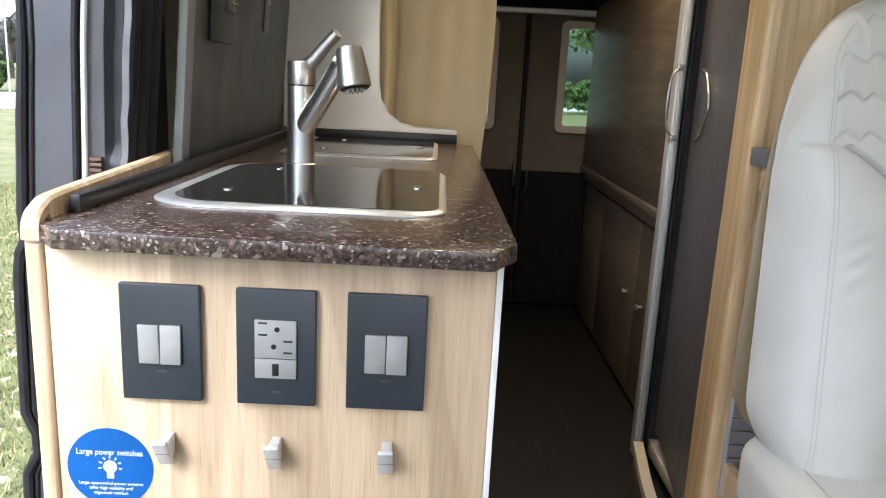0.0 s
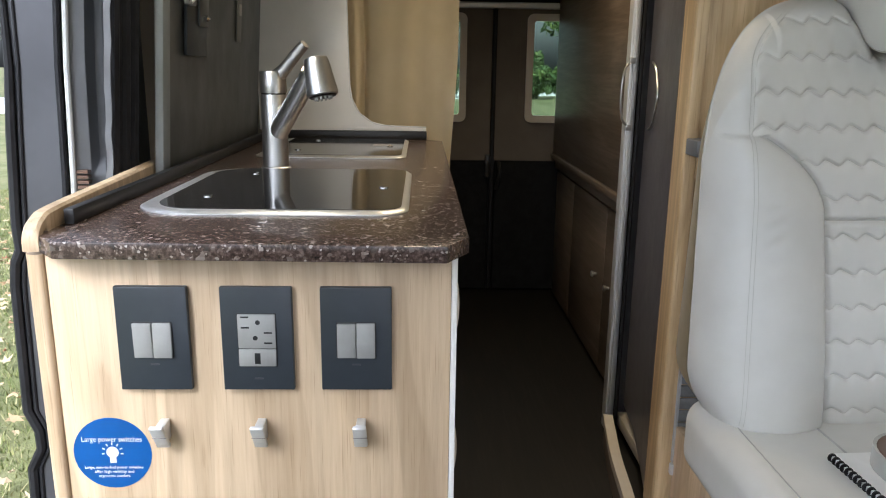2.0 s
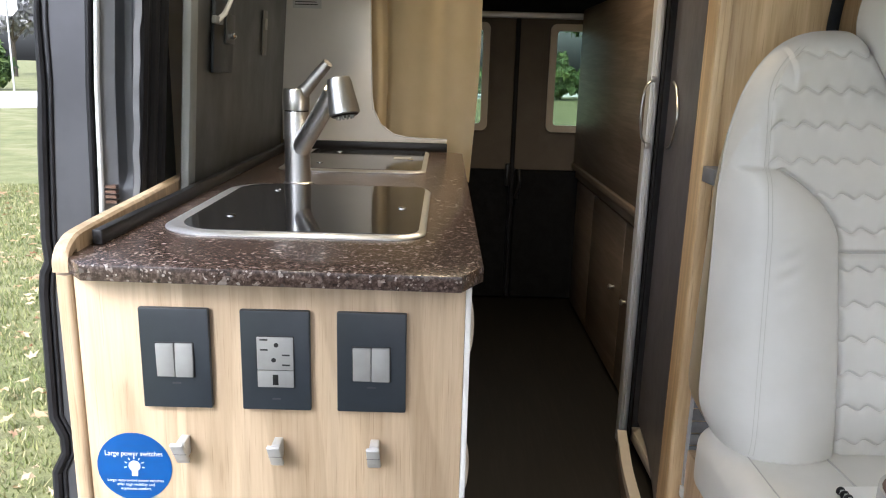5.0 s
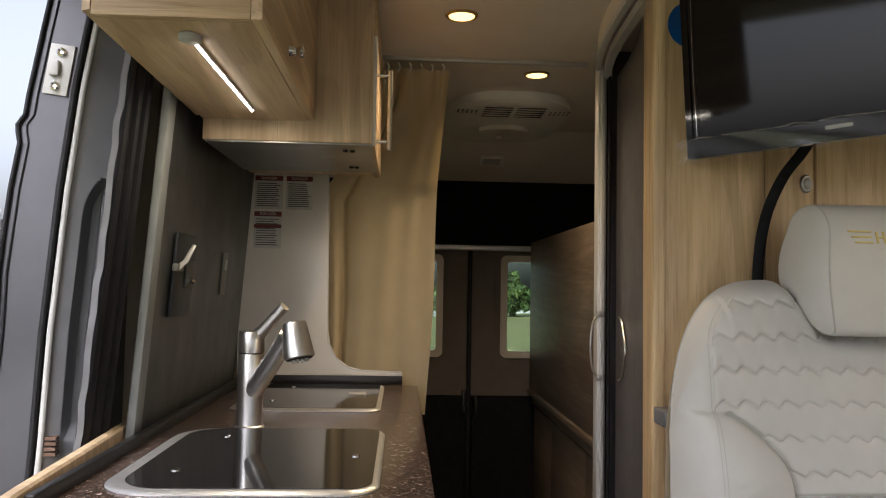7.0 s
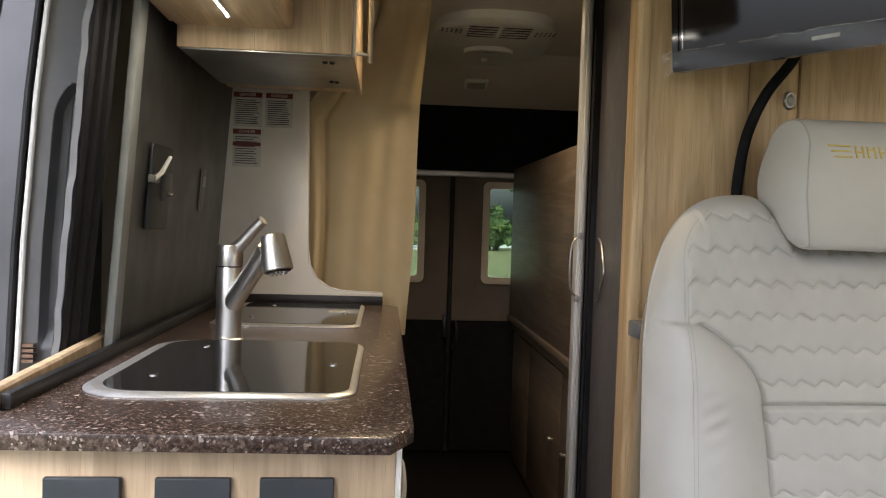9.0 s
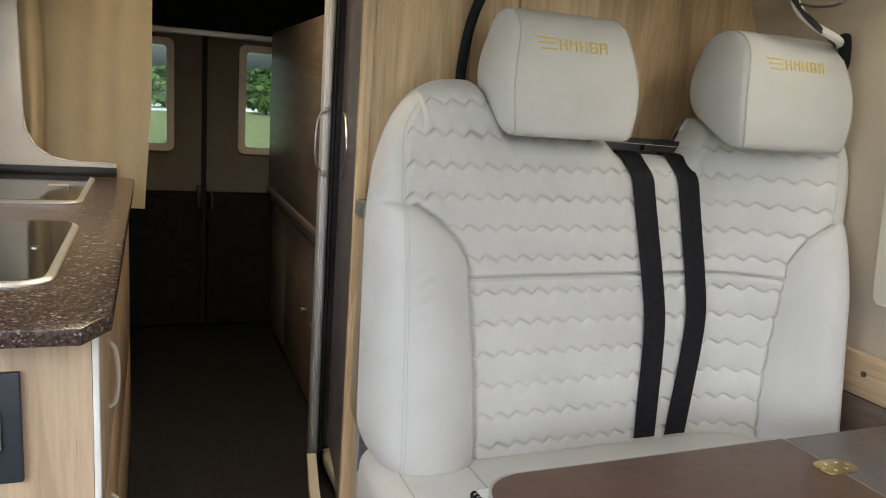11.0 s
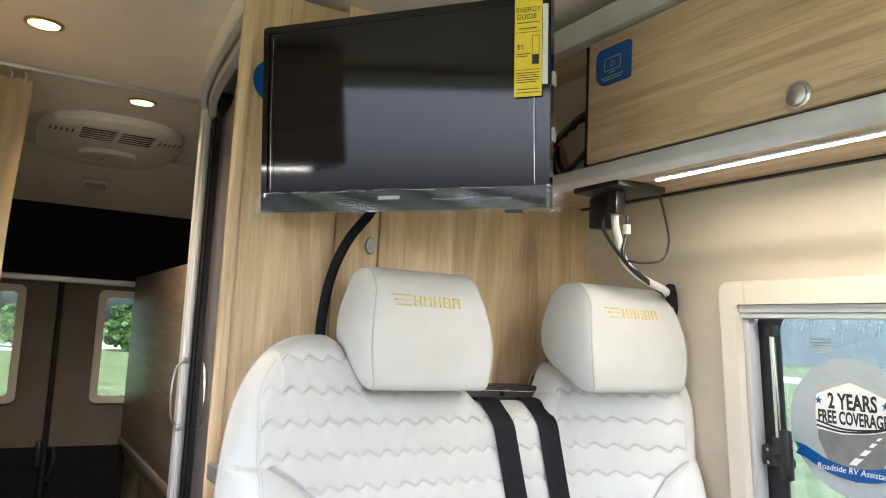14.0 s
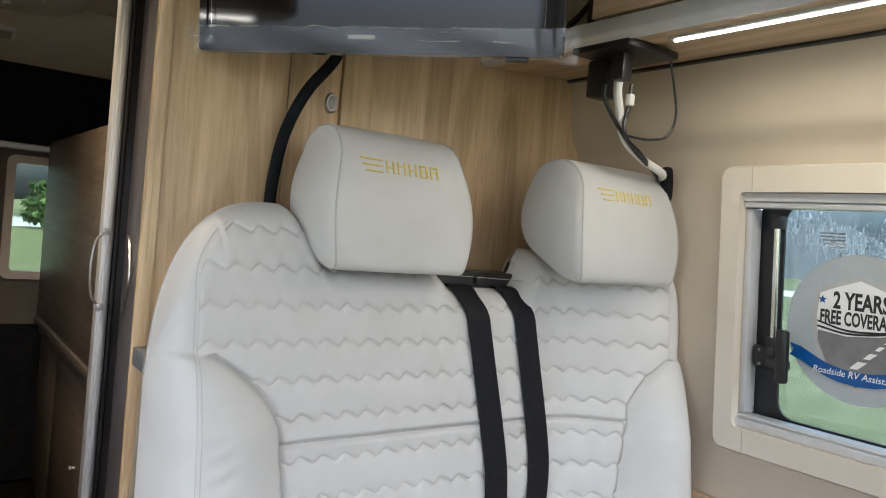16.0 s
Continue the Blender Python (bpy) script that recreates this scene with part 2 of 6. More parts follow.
def pane_glass(name, color, alpha):
    m, n, l, b = mat(name, color, 0.02)
    tr = n.new("ShaderNodeBsdfTransparent")
    tr.inputs[0].default_value = (*color, 1)
    gl = n.new("ShaderNodeBsdfGlossy")
    gl.inputs["Roughness"].default_value = 0.02
    mx = n.new("ShaderNodeMixShader")
    mx.inputs[0].default_value = alpha
    l.new(tr.outputs[0], mx.inputs[1])
    l.new(gl.outputs[0], mx.inputs[2])
    l.new(mx.outputs[0], n["Material Output"].inputs[0])
    return m


GLASS = pane_glass("tinted_glass", (0.64, 0.73, 0.75), 0.06)
CLEAR = pane_glass("clear_glass", (0.62, 0.70, 0.64), 0.05)
CRUMPLE = pane_glass("crumpled_film", (0.97, 0.97, 0.97), 0.4)
THINFILM = pane_glass("wrinkled_film", (0.97, 0.98, 0.97), 0.05)


def granite():
    m, n, l, b = mat("brown_granite", (0.05, 0.035, 0.03), 0.22)
    base = ramp(n, l, noise_node(n, l, coords(n, l), 150, 5, 0.7), [(0.32, (0.016, 0.011, 0.010)), (0.5, (0.060, 0.039, 0.032)), (0.70, (0.17, 0.122, 0.105))])
    col = base
    for scale, lo, tint in ((330, 0.86, ((0.09, 0.065, 0.055), (0.20, 0.155, 0.135), (0.40, 0.35, 0.32))), (170, 0.925, ((0.012, 0.010, 0.010), (0.22, 0.18, 0.16), (0.46, 0.41, 0.38)))):
        v = n.new("ShaderNodeTexVoronoi")
        v.inputs["Scale"].default_value = scale
        l.new(coords(n, l), v.inputs["Vector"])
        sep = n.new("ShaderNodeSeparateColor")
        l.new(v.outputs["Color"], sep.inputs[0])
        pick = ramp(n, l, sep.outputs[0], [(0.0, (0, 0, 0)), (lo, (0, 0, 0)), (lo + 0.05, (1, 1, 1))])
        chip = ramp(n, l, sep.outputs[1], [(0.0, tint[0]), (0.6, tint[1]), (1.0, tint[2])])
        sepp = n.new("ShaderNodeSeparateColor")
        l.new(pick, sepp.inputs[0])
        col = mixc(n, l, sepp.outputs[0], col, chip)
    l.new(col, b.inputs["Base Color"])
    bump(n, l, b, noise_node(n, l, coords(n, l), 260, 3), 0.22, 0.0005)
    return m


GRANITE = granite()


def grass_mat(name, a, c, d):
    m, n, l, b = mat(name, a, 0.8)
    f = noise_node(n, l, coords(n, l), 1.3, 6, 0.7)
    l.new(ramp(n, l, f, [(0.3, a), (0.5, c), (0.7, d)]), b.inputs["Base Color"])
    bump(n, l, b, noise_node(n, l, coords(n, l), 40, 3), 0.8, 0.02)
    return m


LAWN = grass_mat("lawn_soil", (0.11, 0.125, 0.04), (0.18, 0.185, 0.075), (0.27, 0.25, 0.14))


def by_island(name, stops, rough=0.7):
    m, n, l, b = mat(name, stops[0][1], rough)
    g = n.new("ShaderNodeNewGeometry")
    l.new(ramp(n, l, g.outputs["Random Per Island"], stops), b.inputs["Base Color"])
    return m


BLADES = by_island("grass_blades", [(0.0, (0.10, 0.125, 0.03)), (0.5, (0.18, 0.20, 0.06)), (0.8, (0.29, 0.28, 0.11)), (1.0, (0.44, 0.38, 0.22))])
FALLEN = by_island("fallen_leaves", [(0.0, (0.30, 0.17, 0.08)), (0.5, (0.42, 0.30, 0.17)), (0.8, (0.52, 0.42, 0.28)), (1.0, (0.22, 0.09, 0.04))])
FOLIAGE = by_island("foliage", [(0.0, (0.035, 0.07, 0.015)), (0.6, (0.07, 0.12, 0.03)), (1.0, (0.13, 0.18, 0.04))])
DRYWOOD = by_island("bare_woods", [(0.0, (0.22, 0.215, 0.225)), (0.6, (0.27, 0.265, 0.27)), (1.0, (0.33, 0.32, 0.32))])


# ---- shape helpers ----
def grp(name, at, label, category, group="", kind=""):
    """A thing made of parts: an Empty at its base."""
    e = new(name)
    e.location = at
    e.empty_display_size = 0.05
    return tagged(e, label, category, group, kind)


def mesh_ob(name, bm, material, smooth=True):
    bmesh.ops.recalc_face_normals(bm, faces=bm.faces[:])
    me = bpy.data.meshes.new(name)
    bm.to_mesh(me)
    bm.free()
    for mt in material if isinstance(material, (list, tuple)) else [material]:
        me.materials.append(mt)
    if smooth:
        me.shade_smooth()
        me.set_sharp_from_angle(angle=radians(35))
    return new(name, me)


def part(name, bm, material, parent, label="", smooth=True):
    ob = mesh_ob(name, bm, material, smooth)
    bpy.context.view_layer.update()
    ob.parent = parent
    ob.matrix_parent_inverse = parent.matrix_world.inverted()
    return tagged(ob, label)


def thing(name, bm, material, label, category, group="", kind="", smooth=True):
    return tagged(mesh_ob(name, bm, material, smooth), label, category, group, kind)


def structure(name, bm, material, label="", smooth=True):
    return tagged(mesh_ob(name, bm, material, smooth), label, "", "", "structure")


def box(x0, x1, y0, y1, z0, z1, bev=0.002, seg=2):
    bm = bmesh.new()
    bmesh.ops.create_cube(bm, size=1)
    for v in bm.verts:
        v.co = Vector((x0 + (v.co.x + 0.5) * (x1 - x0), y0 + (v.co.y + 0.5) * (y1 - y0), z0 + (v.co.z + 0.5) * (z1 - z0)))
    if bev:
        bmesh.ops.bevel(bm, geom=bm.edges[:], offset=bev, segments=seg, profile=0.5, affect="EDGES")
    return bm


def join(*bms):
    """Several pieces of one part as one mesh."""
    out = bmesh.new()
    for b in bms:
        me = bpy.data.meshes.new("tmp")
        b.to_mesh(me)
        b.free()
        out.from_mesh(me)
        bpy.data.meshes.remove(me)
    return out


def moved(bm, m):
    bmesh.ops.transform(bm, matrix=m, verts=bm.verts[:])
    return bm


def rrect(x0, x1, y0, y1, r, n=8):
    """A rectangle with rounded corners, anticlockwise; r: one radius or four."""
    rs = r if isinstance(r, (tuple, list)) else (r,) * 4
    pts = []
    for (cx, cy, a), q in zip(((x1, y1, 0), (x0, y1, 90), (x0, y0, 180), (x1, y0, 270)), rs):
        sx, sy = (1 if cx == x1 else -1), (1 if cy == y1 else -1)
        for k in range(n + 1):
            t = radians(a + 90 * k / n)
            pts.append((cx - sx * q + q * math.cos(t), cy - sy * q + q * math.sin(t)))
    return pts


def put3(p, axis, h):
    return {"z": (p[0], p[1], h), "y": (p[0], h, p[1]), "x": (h, p[0], p[1])}[axis]


def prism(pts, axis, a, b, bev=0.0, seg=2):
    """A flat outline drawn out along an axis: z takes (x, y), y takes (x, z), x takes (y, z)."""
    bm = bmesh.new()
    lo = [bm.verts.new(put3(p, axis, a)) for p in pts]
    hi = [bm.verts.new(put3(p, axis, b)) for p in pts]
    n = len(pts)
    caps = [bm.faces.new(lo), bm.faces.new(hi)]
    for i in range(n):
        bm.faces.new((lo[i], lo[(i + 1) % n], hi[(i + 1) % n], hi[i]))
    if bev:
        edges = list({e for f in caps for e in f.edges})
        bmesh.ops.bevel(bm, geom=edges, offset=bev, segments=seg, profile=0.5, affect="EDGES")
    return bm


def ring(outer, inner, axis, a, b):
    """A frame between two outlines of as many points."""
    bm = bmesh.new()
    n = len(outer)
    rows = [[bm.verts.new(put3(p, axis, h)) for p in o] for o, h in ((outer, a), (outer, b), (inner, b), (inner, a))]
    for k in range(4):
        r, s = rows[k], rows[(k + 1) % 4]
        for i in range(n):
            bm.faces.new((r[i], r[(i + 1) % n], s[(i + 1) % n], s[i]))
    return bm


def smooth_line(pts, per=8):
    """A curve through points."""
    p = [Vector(q) for q in pts]
    p = [2 * p[0] - p[1]] + p + [2 * p[-1] - p[-2]]
    out = []
    for i in range(1, len(p) - 2):
        for k in range(per):
            t = k / per
            a, b, c, d = p[i - 1:i + 3]
            out.append(0.5 * ((2 * b) + (c - a) * t + (2 * a - 5 * b + 4 * c - d) * t * t + (3 * b - a - 3 * c + d) * t ** 3))
    out.append(p[-2])
    return out


def tube(pts, r, n=10, flat=1.0):
    """A tube along points; r: a radius or one for each point; flat squeezes it sideways."""
    pts = [Vector(p) for p in pts]
    rs = r if isinstance(r, (list, tuple)) else [r] * len(pts)
    bm = bmesh.new()
    rows = []
    side = None
    for i, p in enumerate(pts):
        d = (pts[min(i + 1, len(pts) - 1)] - pts[max(i - 1, 0)]).normalized()
        if side is None:
            side = d.cross(Vector((0.31, 0.17, 0.93))).normalized()
        side = (side - side.dot(d) * d).normalized()
        up = d.cross(side)
        rows.append([bm.verts.new(p + rs[i] * (math.cos(a) * side + flat * math.sin(a) * up)) for a in [2 * math.pi * k / n for k in range(n)]])
    for r0, r1 in zip(rows, rows[1:]):
        for k in range(n):
            bm.faces.new((r0[k], r0[(k + 1) % n], r1[(k + 1) % n], r1[k]))
    bm.faces.new(rows[0])
    bm.faces.new(rows[-1])
    return bm


def lathe(profile, m, n=28):
    """A turned shape from (radius, height) about the z axis of the pose m."""
    bm = bmesh.new()
    rows = [[bm.verts.new((r * math.cos(2 * math.pi * k / n), r * math.sin(2 * math.pi * k / n), h)) for k in range(n)] for r, h in profile]
    for r0, r1 in zip(rows, rows[1:]):
        for k in range(n):
            bm.faces.new((r0[k], r0[(k + 1) % n], r1[(k + 1) % n], r1[k]))
    bm.faces.new(rows[0])
    bm.faces.new(rows[-1])
    return moved(bm, m)


def strap(pts, width, thick, side):
    """A flat band along points, its width along the given direction."""
    pts, w = [Vector(p) for p in pts], Vector(side).normalized() * width / 2
    bm = bmesh.new()
    rows = []
    for i, p in enumerate(pts):
        d = (pts[min(i + 1, len(pts) - 1)] - pts[max(i - 1, 0)]).normalized()
        q = d.cross(w).normalized() * thick / 2
        rows.append([bm.verts.new(p + a * w + b * q) for a, b in ((-1, -1), (1, -1), (1, 1), (-1, 1))])
    for r0, r1 in zip(rows, rows[1:]):
        for k in range(4):
            bm.faces.new((r0[k], r0[(k + 1) % 4], r1[(k + 1) % 4], r1[k]))
    bm.faces.new(rows[0])
    bm.faces.new(rows[-1])
    return bm


def lettering(text, size, m, width=None, shear=0.0, bold=0.0):
    """Flat letters of the built-in font, centred at the pose m; width squeezes the line to that length."""
    cu = bpy.data.curves.new("letters", "FONT")
    cu.offset = bold
    cu.body, cu.size, cu.align_x, cu.align_y, cu.shear, cu.extrude, cu.resolution_u = text, size, "CENTER", "CENTER", shear, 0.0002, 3
    ob = new("letters", cu)
    bpy.context.view_layer.update()
    me = bpy.data.meshes.new_from_object(ob.evaluated_get(bpy.context.evaluated_depsgraph_get()))
    bm = bmesh.new()
    bm.from_mesh(me)
    bpy.data.objects.remove(ob)
    bpy.data.meshes.remove(me)
    if width:
        xs = [v.co.x for v in bm.verts]
        s = width / (max(xs) - min(xs))
        for v in bm.verts:
            v.co.x *= s
    return moved(bm, m)


def bars(rows, m, h=0.0016):
    """Lines of writing too small to read: thin flat bars (x0, x1, y) on the plane of m."""
    return moved(join(*[box(a, b, y - h / 2, y + h / 2, 0, 0.0003, 0) for a, b, y in rows]), m)

ZF, ZC = -0.062, 1.83      # floor and ceiling
YB = 0.355                 # bulkhead behind the bench
YR = 2.63                  # rear doors
BACK = 1.455               # end of the kitchen block


def wall_x(z):
    """The driver's side wall leans in towards the roof and stands proud above the window."""
    k = min(1.0, max(0.0, (z - 1.315) / 0.05))
    proud = 0.022 * k * k * (3 - 2 * k)
    return (1.345 + (1.29 - z) * 0.10 if z < 1.45 else 1.329 - (z - 1.45) * 0.45) - proud


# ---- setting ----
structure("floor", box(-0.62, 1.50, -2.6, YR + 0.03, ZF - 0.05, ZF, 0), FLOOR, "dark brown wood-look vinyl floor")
structure("ceiling", box(-0.80, 1.50, -2.6, 2.25, ZC, ZC + 0.04, 0), HEADLINER, "beige fabric-lined van ceiling")
structure("ceiling_header", prism([(2.25, ZC), (2.63, 1.645), (2.70, 1.645), (2.70, ZC + 0.04), (2.25, ZC + 0.04)], "x", -0.62, 1.45), HEADLINER, "beige sloping header above rear doors")
structure("wall_left", join(box(-0.66, -0.605, 0.72, 2.63, ZF, ZC, 0), box(-0.66, -0.605, 0.42, 0.72, ZF, 0.70, 0), box(-0.72, -0.60, -0.95, -0.90, ZF, ZC, 0.01), box(-0.80, -0.50, -2.6, 0.60, 1.80, 1.83, 0.0), box(-0.70, -0.60, -2.6, -2.2, ZF, ZC, 0), box(-0.70, -0.62, -2.2, -0.95, ZF, 0.75, 0.01)), CREAM, "cream lined van side wall")
W_Y0, W_Y1, W_Z0, W_Z1 = -0.673, -0.063, 0.821, 1.241


def leaning_wall():
    """The driver's side wall with its window hole, as panels that lean with the van body."""
    bm = bmesh.new()
    zs = [ZF, 0.30, 0.60, W_Z0, 1.04, W_Z1, 1.30, 1.315, 1.325, 1.335, 1.345, 1.355, 1.365, 1.38, 1.45, 1.52, 1.60, 1.70, ZC + 0.02]
    ys = [-2.6, -1.9, -1.2, W_Y0, -0.36, W_Y1, 0.15, YB, 1.0, 1.8, YR]
    for d in (0.0, 0.035):
        g = [[bm.verts.new((wall_x(z) + d, y, z)) for y in ys] for z in zs]
        for i in range(len(zs) - 1):
            for j in range(len(ys) - 1):
                if W_Y0 <= ys[j] < W_Y1 and W_Z0 <= zs[i] < W_Z1:
                    continue
                if ys[j] < -1.2 and ys[j] >= -2.0 and 0.80 < zs[i] < 1.37:
                    continue
                bm.faces.new((g[i][j], g[i][j + 1], g[i + 1][j + 1], g[i + 1][j]))
    return bm


structure("wall_right", leaning_wall(), CREAM, "cream moulded van side wall around window", True)
structure("wall_front", join(box(-0.70, 1.45, -2.65, -2.60, ZF, 0.80, 0), box(-0.70, 1.45, -2.65, -2.60, 1.76, ZC + 0.04, 0), box(-0.70, -0.62, -2.65, -2.6, 0.80, 1.76, 0), box(1.36, 1.45, -2.65, -2.6, 0.80, 1.76, 0)), PANELGREY, "grey cab front below windscreen")
structure("roof", box(-0.85, 1.52, -2.65, 2.75, ZC + 0.05, ZC + 0.09, 0), PAINT, "dark grey painted van roof")

# bulkhead panels, with a rounded oak edge towards the aisle
structure("bulkhead_panel", join(box(0.452, 0.646, YB, YB + 0.03, ZF, ZC - 0.02, 0.001), box(0.748, 1.40, YB, YB + 0.03, ZF, ZC, 0.001)), OAK_WARM, "oak veneered bulkhead behind the bench")
structure("bulkhead_strip", box(0.649, 0.745, YB + 0.004, YB + 0.03, ZF, ZC, 0.002), OAK_WARM, "narrow oak cupboard front in the bulkhead")
structure("bulkhead_edge", prism([(0.4515, YB - 0.004), (0.4515, YB + 0.030), (0.512, 0.585), (0.489, 0.585), (0.4315, 0.366), (0.4305, 0.360), (0.4325, 0.354), (0.438, YB - 0.004)], "z", ZF, ZC - 0.01), OAK_WARM, "rounded oak end of the bulkhead")

# ---- rear doors ----
XM = 0.30


def rear_door(x0, x1, wx0, wx1, name):
    d = grp(name, ((x0 + x1) / 2, YR, ZF), "rear cargo door with beige upper lining and black lower lining", "door", "rear doors")
    z0, z1 = 0.783, 1.285
    outer = rrect(x0, x1, 0.598, 1.33, 0.01, 8)
    inner = rrect(wx0 + 0.02, wx1 - 0.02, z0 + 0.02, z1 - 0.02, 0.03, 8)
    part("upper_lining", ring(outer, inner, "y", YR, YR + 0.03), REARTRIM, d, "beige moulded upper lining, rear dimness in its colour")
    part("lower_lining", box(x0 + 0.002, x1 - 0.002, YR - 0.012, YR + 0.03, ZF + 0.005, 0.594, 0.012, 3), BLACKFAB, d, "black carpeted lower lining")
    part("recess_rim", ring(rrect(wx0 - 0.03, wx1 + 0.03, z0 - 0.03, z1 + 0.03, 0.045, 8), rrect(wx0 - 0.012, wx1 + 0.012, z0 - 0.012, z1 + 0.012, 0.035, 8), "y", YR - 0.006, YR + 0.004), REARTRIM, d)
    w = part("window_frame", ring(rrect(wx0, wx1, z0, z1, 0.03, 8), rrect(wx0 + 0.032, wx1 - 0.032, z0 + 0.032, z1 - 0.032, 0.016, 8), "y", YR - 0.016, YR + 0.02), IVORY, d, "cream inner window frame")
    p = part("pane", box(wx0 + 0.02, wx1 - 0.02, YR + 0.012, YR + 0.016, z0 + 0.02, z1 - 0.02, 0), CLEAR, w)
    p.visible_shadow = False
    # Unseen sheet behind the linings, added to stop light leaking through the seams.
    part("light_stop_skin", ring(rrect(x0 - 0.03, x1 + 0.03, ZF - 0.06, 1.36, 0.01, 8), rrect(wx0 + 0.02, wx1 - 0.02, z0 + 0.02, z1 - 0.02, 0.03, 8), "y", YR + 0.033 + (0.012 if x0 > 0 else 0), YR + 0.043 + (0.012 if x0 > 0 else 0)), PAINT, d, "dark painted outer skin, unseen, added to stop light leaks")
    return d


rear_door(XM + 0.012, 1.02, 0.452, 0.80, "rear_door")
rear_door(-0.45, XM - 0.012, -0.20, 0.168, "rear_door")
thing("door_seal", box(XM - 0.010, XM + 0.010, YR - 0.02, YR + 0.02, ZF + 0.01, 1.33, 0.004), RUBBER, "black rubber seal between the rear doors", "seal")
lat = grp("door_latch", (XM, YR, 0.5), "black rear door latch with lever", "latch")
part("latch_body", box(XM - 0.035, XM - 0.012, YR - 0.045, YR - 0.014, 0.52, 0.63, 0.006), BLACKPL, lat)
part("lever", tube(smooth_line([(XM + 0.03, YR - 0.035, 0.60), (XM + 0.035, YR - 0.05, 0.54), (XM + 0.02, YR - 0.04, 0.46)]), 0.009), BLACKPL, lat)
structure("rear_header", box(-0.585, 1.40, YR - 0.01, YR + 0.03, 1.335, 1.66, 0.004), BLACKFAB, "black fabric panel above the rear doors")
structure("rear_rail", box(-0.585, 1.40, YR - 0.035, YR + 0.0, 1.305, 1.333, 0.006, 3), ALU, "grey rail over the rear doors")
structure("wall_rear", join(box(1.02, 1.45, YR, YR + 0.04, ZF, 1.34, 0), box(-0.66, -0.45, YR, YR + 0.04, ZF, 1.34, 0)), REARTRIM, "beige rear corner lining, rear dimness in its colour")
hl = grp("header_lamp", (0.40, 2.45, 1.74), "small grey vent lamp on the rear header", "lamp")
tilt = pose(0.375, 2.44, 1.733, -26, 0, 0)
part("housing", moved(box(-0.055, 0.055, -0.035, 0.035, -0.018, 0.0, 0.006), tilt), FANWHITE, hl)
part("lens", moved(box(-0.042, 0.042, -0.022, 0.022, -0.021, -0.017, 0.002), tilt), LABELGREY, hl)

# ---- folded bed and cupboard along the driver's side ----
bed = grp("folded_bed_panel", (0.60, 1.9, 0.62), "grey-brown oak panel of a folded bed", "bed panel")
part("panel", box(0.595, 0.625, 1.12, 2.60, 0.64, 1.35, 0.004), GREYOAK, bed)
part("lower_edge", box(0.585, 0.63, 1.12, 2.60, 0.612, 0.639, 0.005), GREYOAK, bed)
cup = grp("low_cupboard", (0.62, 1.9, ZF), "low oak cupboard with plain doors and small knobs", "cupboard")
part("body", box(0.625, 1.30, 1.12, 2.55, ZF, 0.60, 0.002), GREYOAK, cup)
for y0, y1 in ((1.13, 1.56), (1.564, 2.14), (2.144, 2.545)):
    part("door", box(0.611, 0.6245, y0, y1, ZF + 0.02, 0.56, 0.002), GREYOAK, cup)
for y in (1.475, 1.665):
    part("knob", lathe([(0.006, 0), (0.006, 0.010), (0.011, 0.013), (0.011, 0.019), (0.006, 0.022)], pose(0.611, y, 0.292, 0, -90, 0), 16), SATIN, cup, "small round metal knob")
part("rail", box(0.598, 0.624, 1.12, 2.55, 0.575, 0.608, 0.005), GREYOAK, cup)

# ---- shower enclosure ----
sh = grp("shower_enclosure", (0.55, 1.08, ZF), "curved shower enclosure with aluminium frame and dark sliding doors", "shower")
part("frame_post", join(box(0.520, 0.546, 1.08, 1.12, ZF + 0.02, 1.80, 0.004), box(0.528, 0.5385, 1.072, 1.082, ZF + 0.02, 1.80, 0.001)), ALU, sh, "silver aluminium upright profile")
part("seal_strip", join(box(0.548, 0.556, 1.07, 1.11, ZF + 0.03, 1.76, 0.001), box(0.546, 0.552, 1.06, 1.075, ZF + 0.03, 1.76, 0.001)), RUBBER, sh)
arc = smooth_line([(0.575, 1.06, 0), (0.558, 0.90, 0), (0.532, 0.76, 0), (0.512, 0.66, 0), (0.500, 0.60, 0)], 8)


def sheet(line, z0, z1, t):
    bm = bmesh.new()
    rows = []
    for i, p in enumerate(line):
        d = (line[min(i + 1, len(line) - 1)] - line[max(i - 1, 0)]).normalized()
        q = Vector((-d.y, d.x, 0)) * t / 2
        rows.append([bm.verts.new((*(p + s * q).xy, z)) for s, z in ((-1, z0), (1, z0), (1, z1), (-1, z1))])
    for a, b in zip(rows, rows[1:]):
        for k in range(4):
            bm.faces.new((a[k], a[(k + 1) % 4], b[(k + 1) % 4], b[k]))
    bm.faces.new(rows[0])
    bm.faces.new(rows[-1])
    return bm


leaf = part("sliding_door", sheet(arc, 0.05, 1.735, 0.012), DARKDOOR, sh, "dark grey curved sliding door")
part("handle", tube(smooth_line([(0.564, 1.016, 1.05), (0.552, 0.945, 1.03), (0.545, 0.895, 0.962), (0.552, 0.945, 0.895), (0.564, 1.016, 0.875)]), 0.003), SATIN, leaf, "slim bowed metal handle")
part("handle", tube(smooth_line([(0.528, 1.078, 1.055), (0.503, 1.06, 1.03), (0.495, 1.055, 0.965), (0.503, 1.06, 0.90), (0.528, 1.078, 0.875)]), 0.003), SATIN, sh, "slim bowed metal handle")
for z in (1.055, 0.875):
    part("handle_foot", box(0.517, 0.533, 1.066, 1.083, z - 0.008, z + 0.008, 0.002), SATIN, sh)
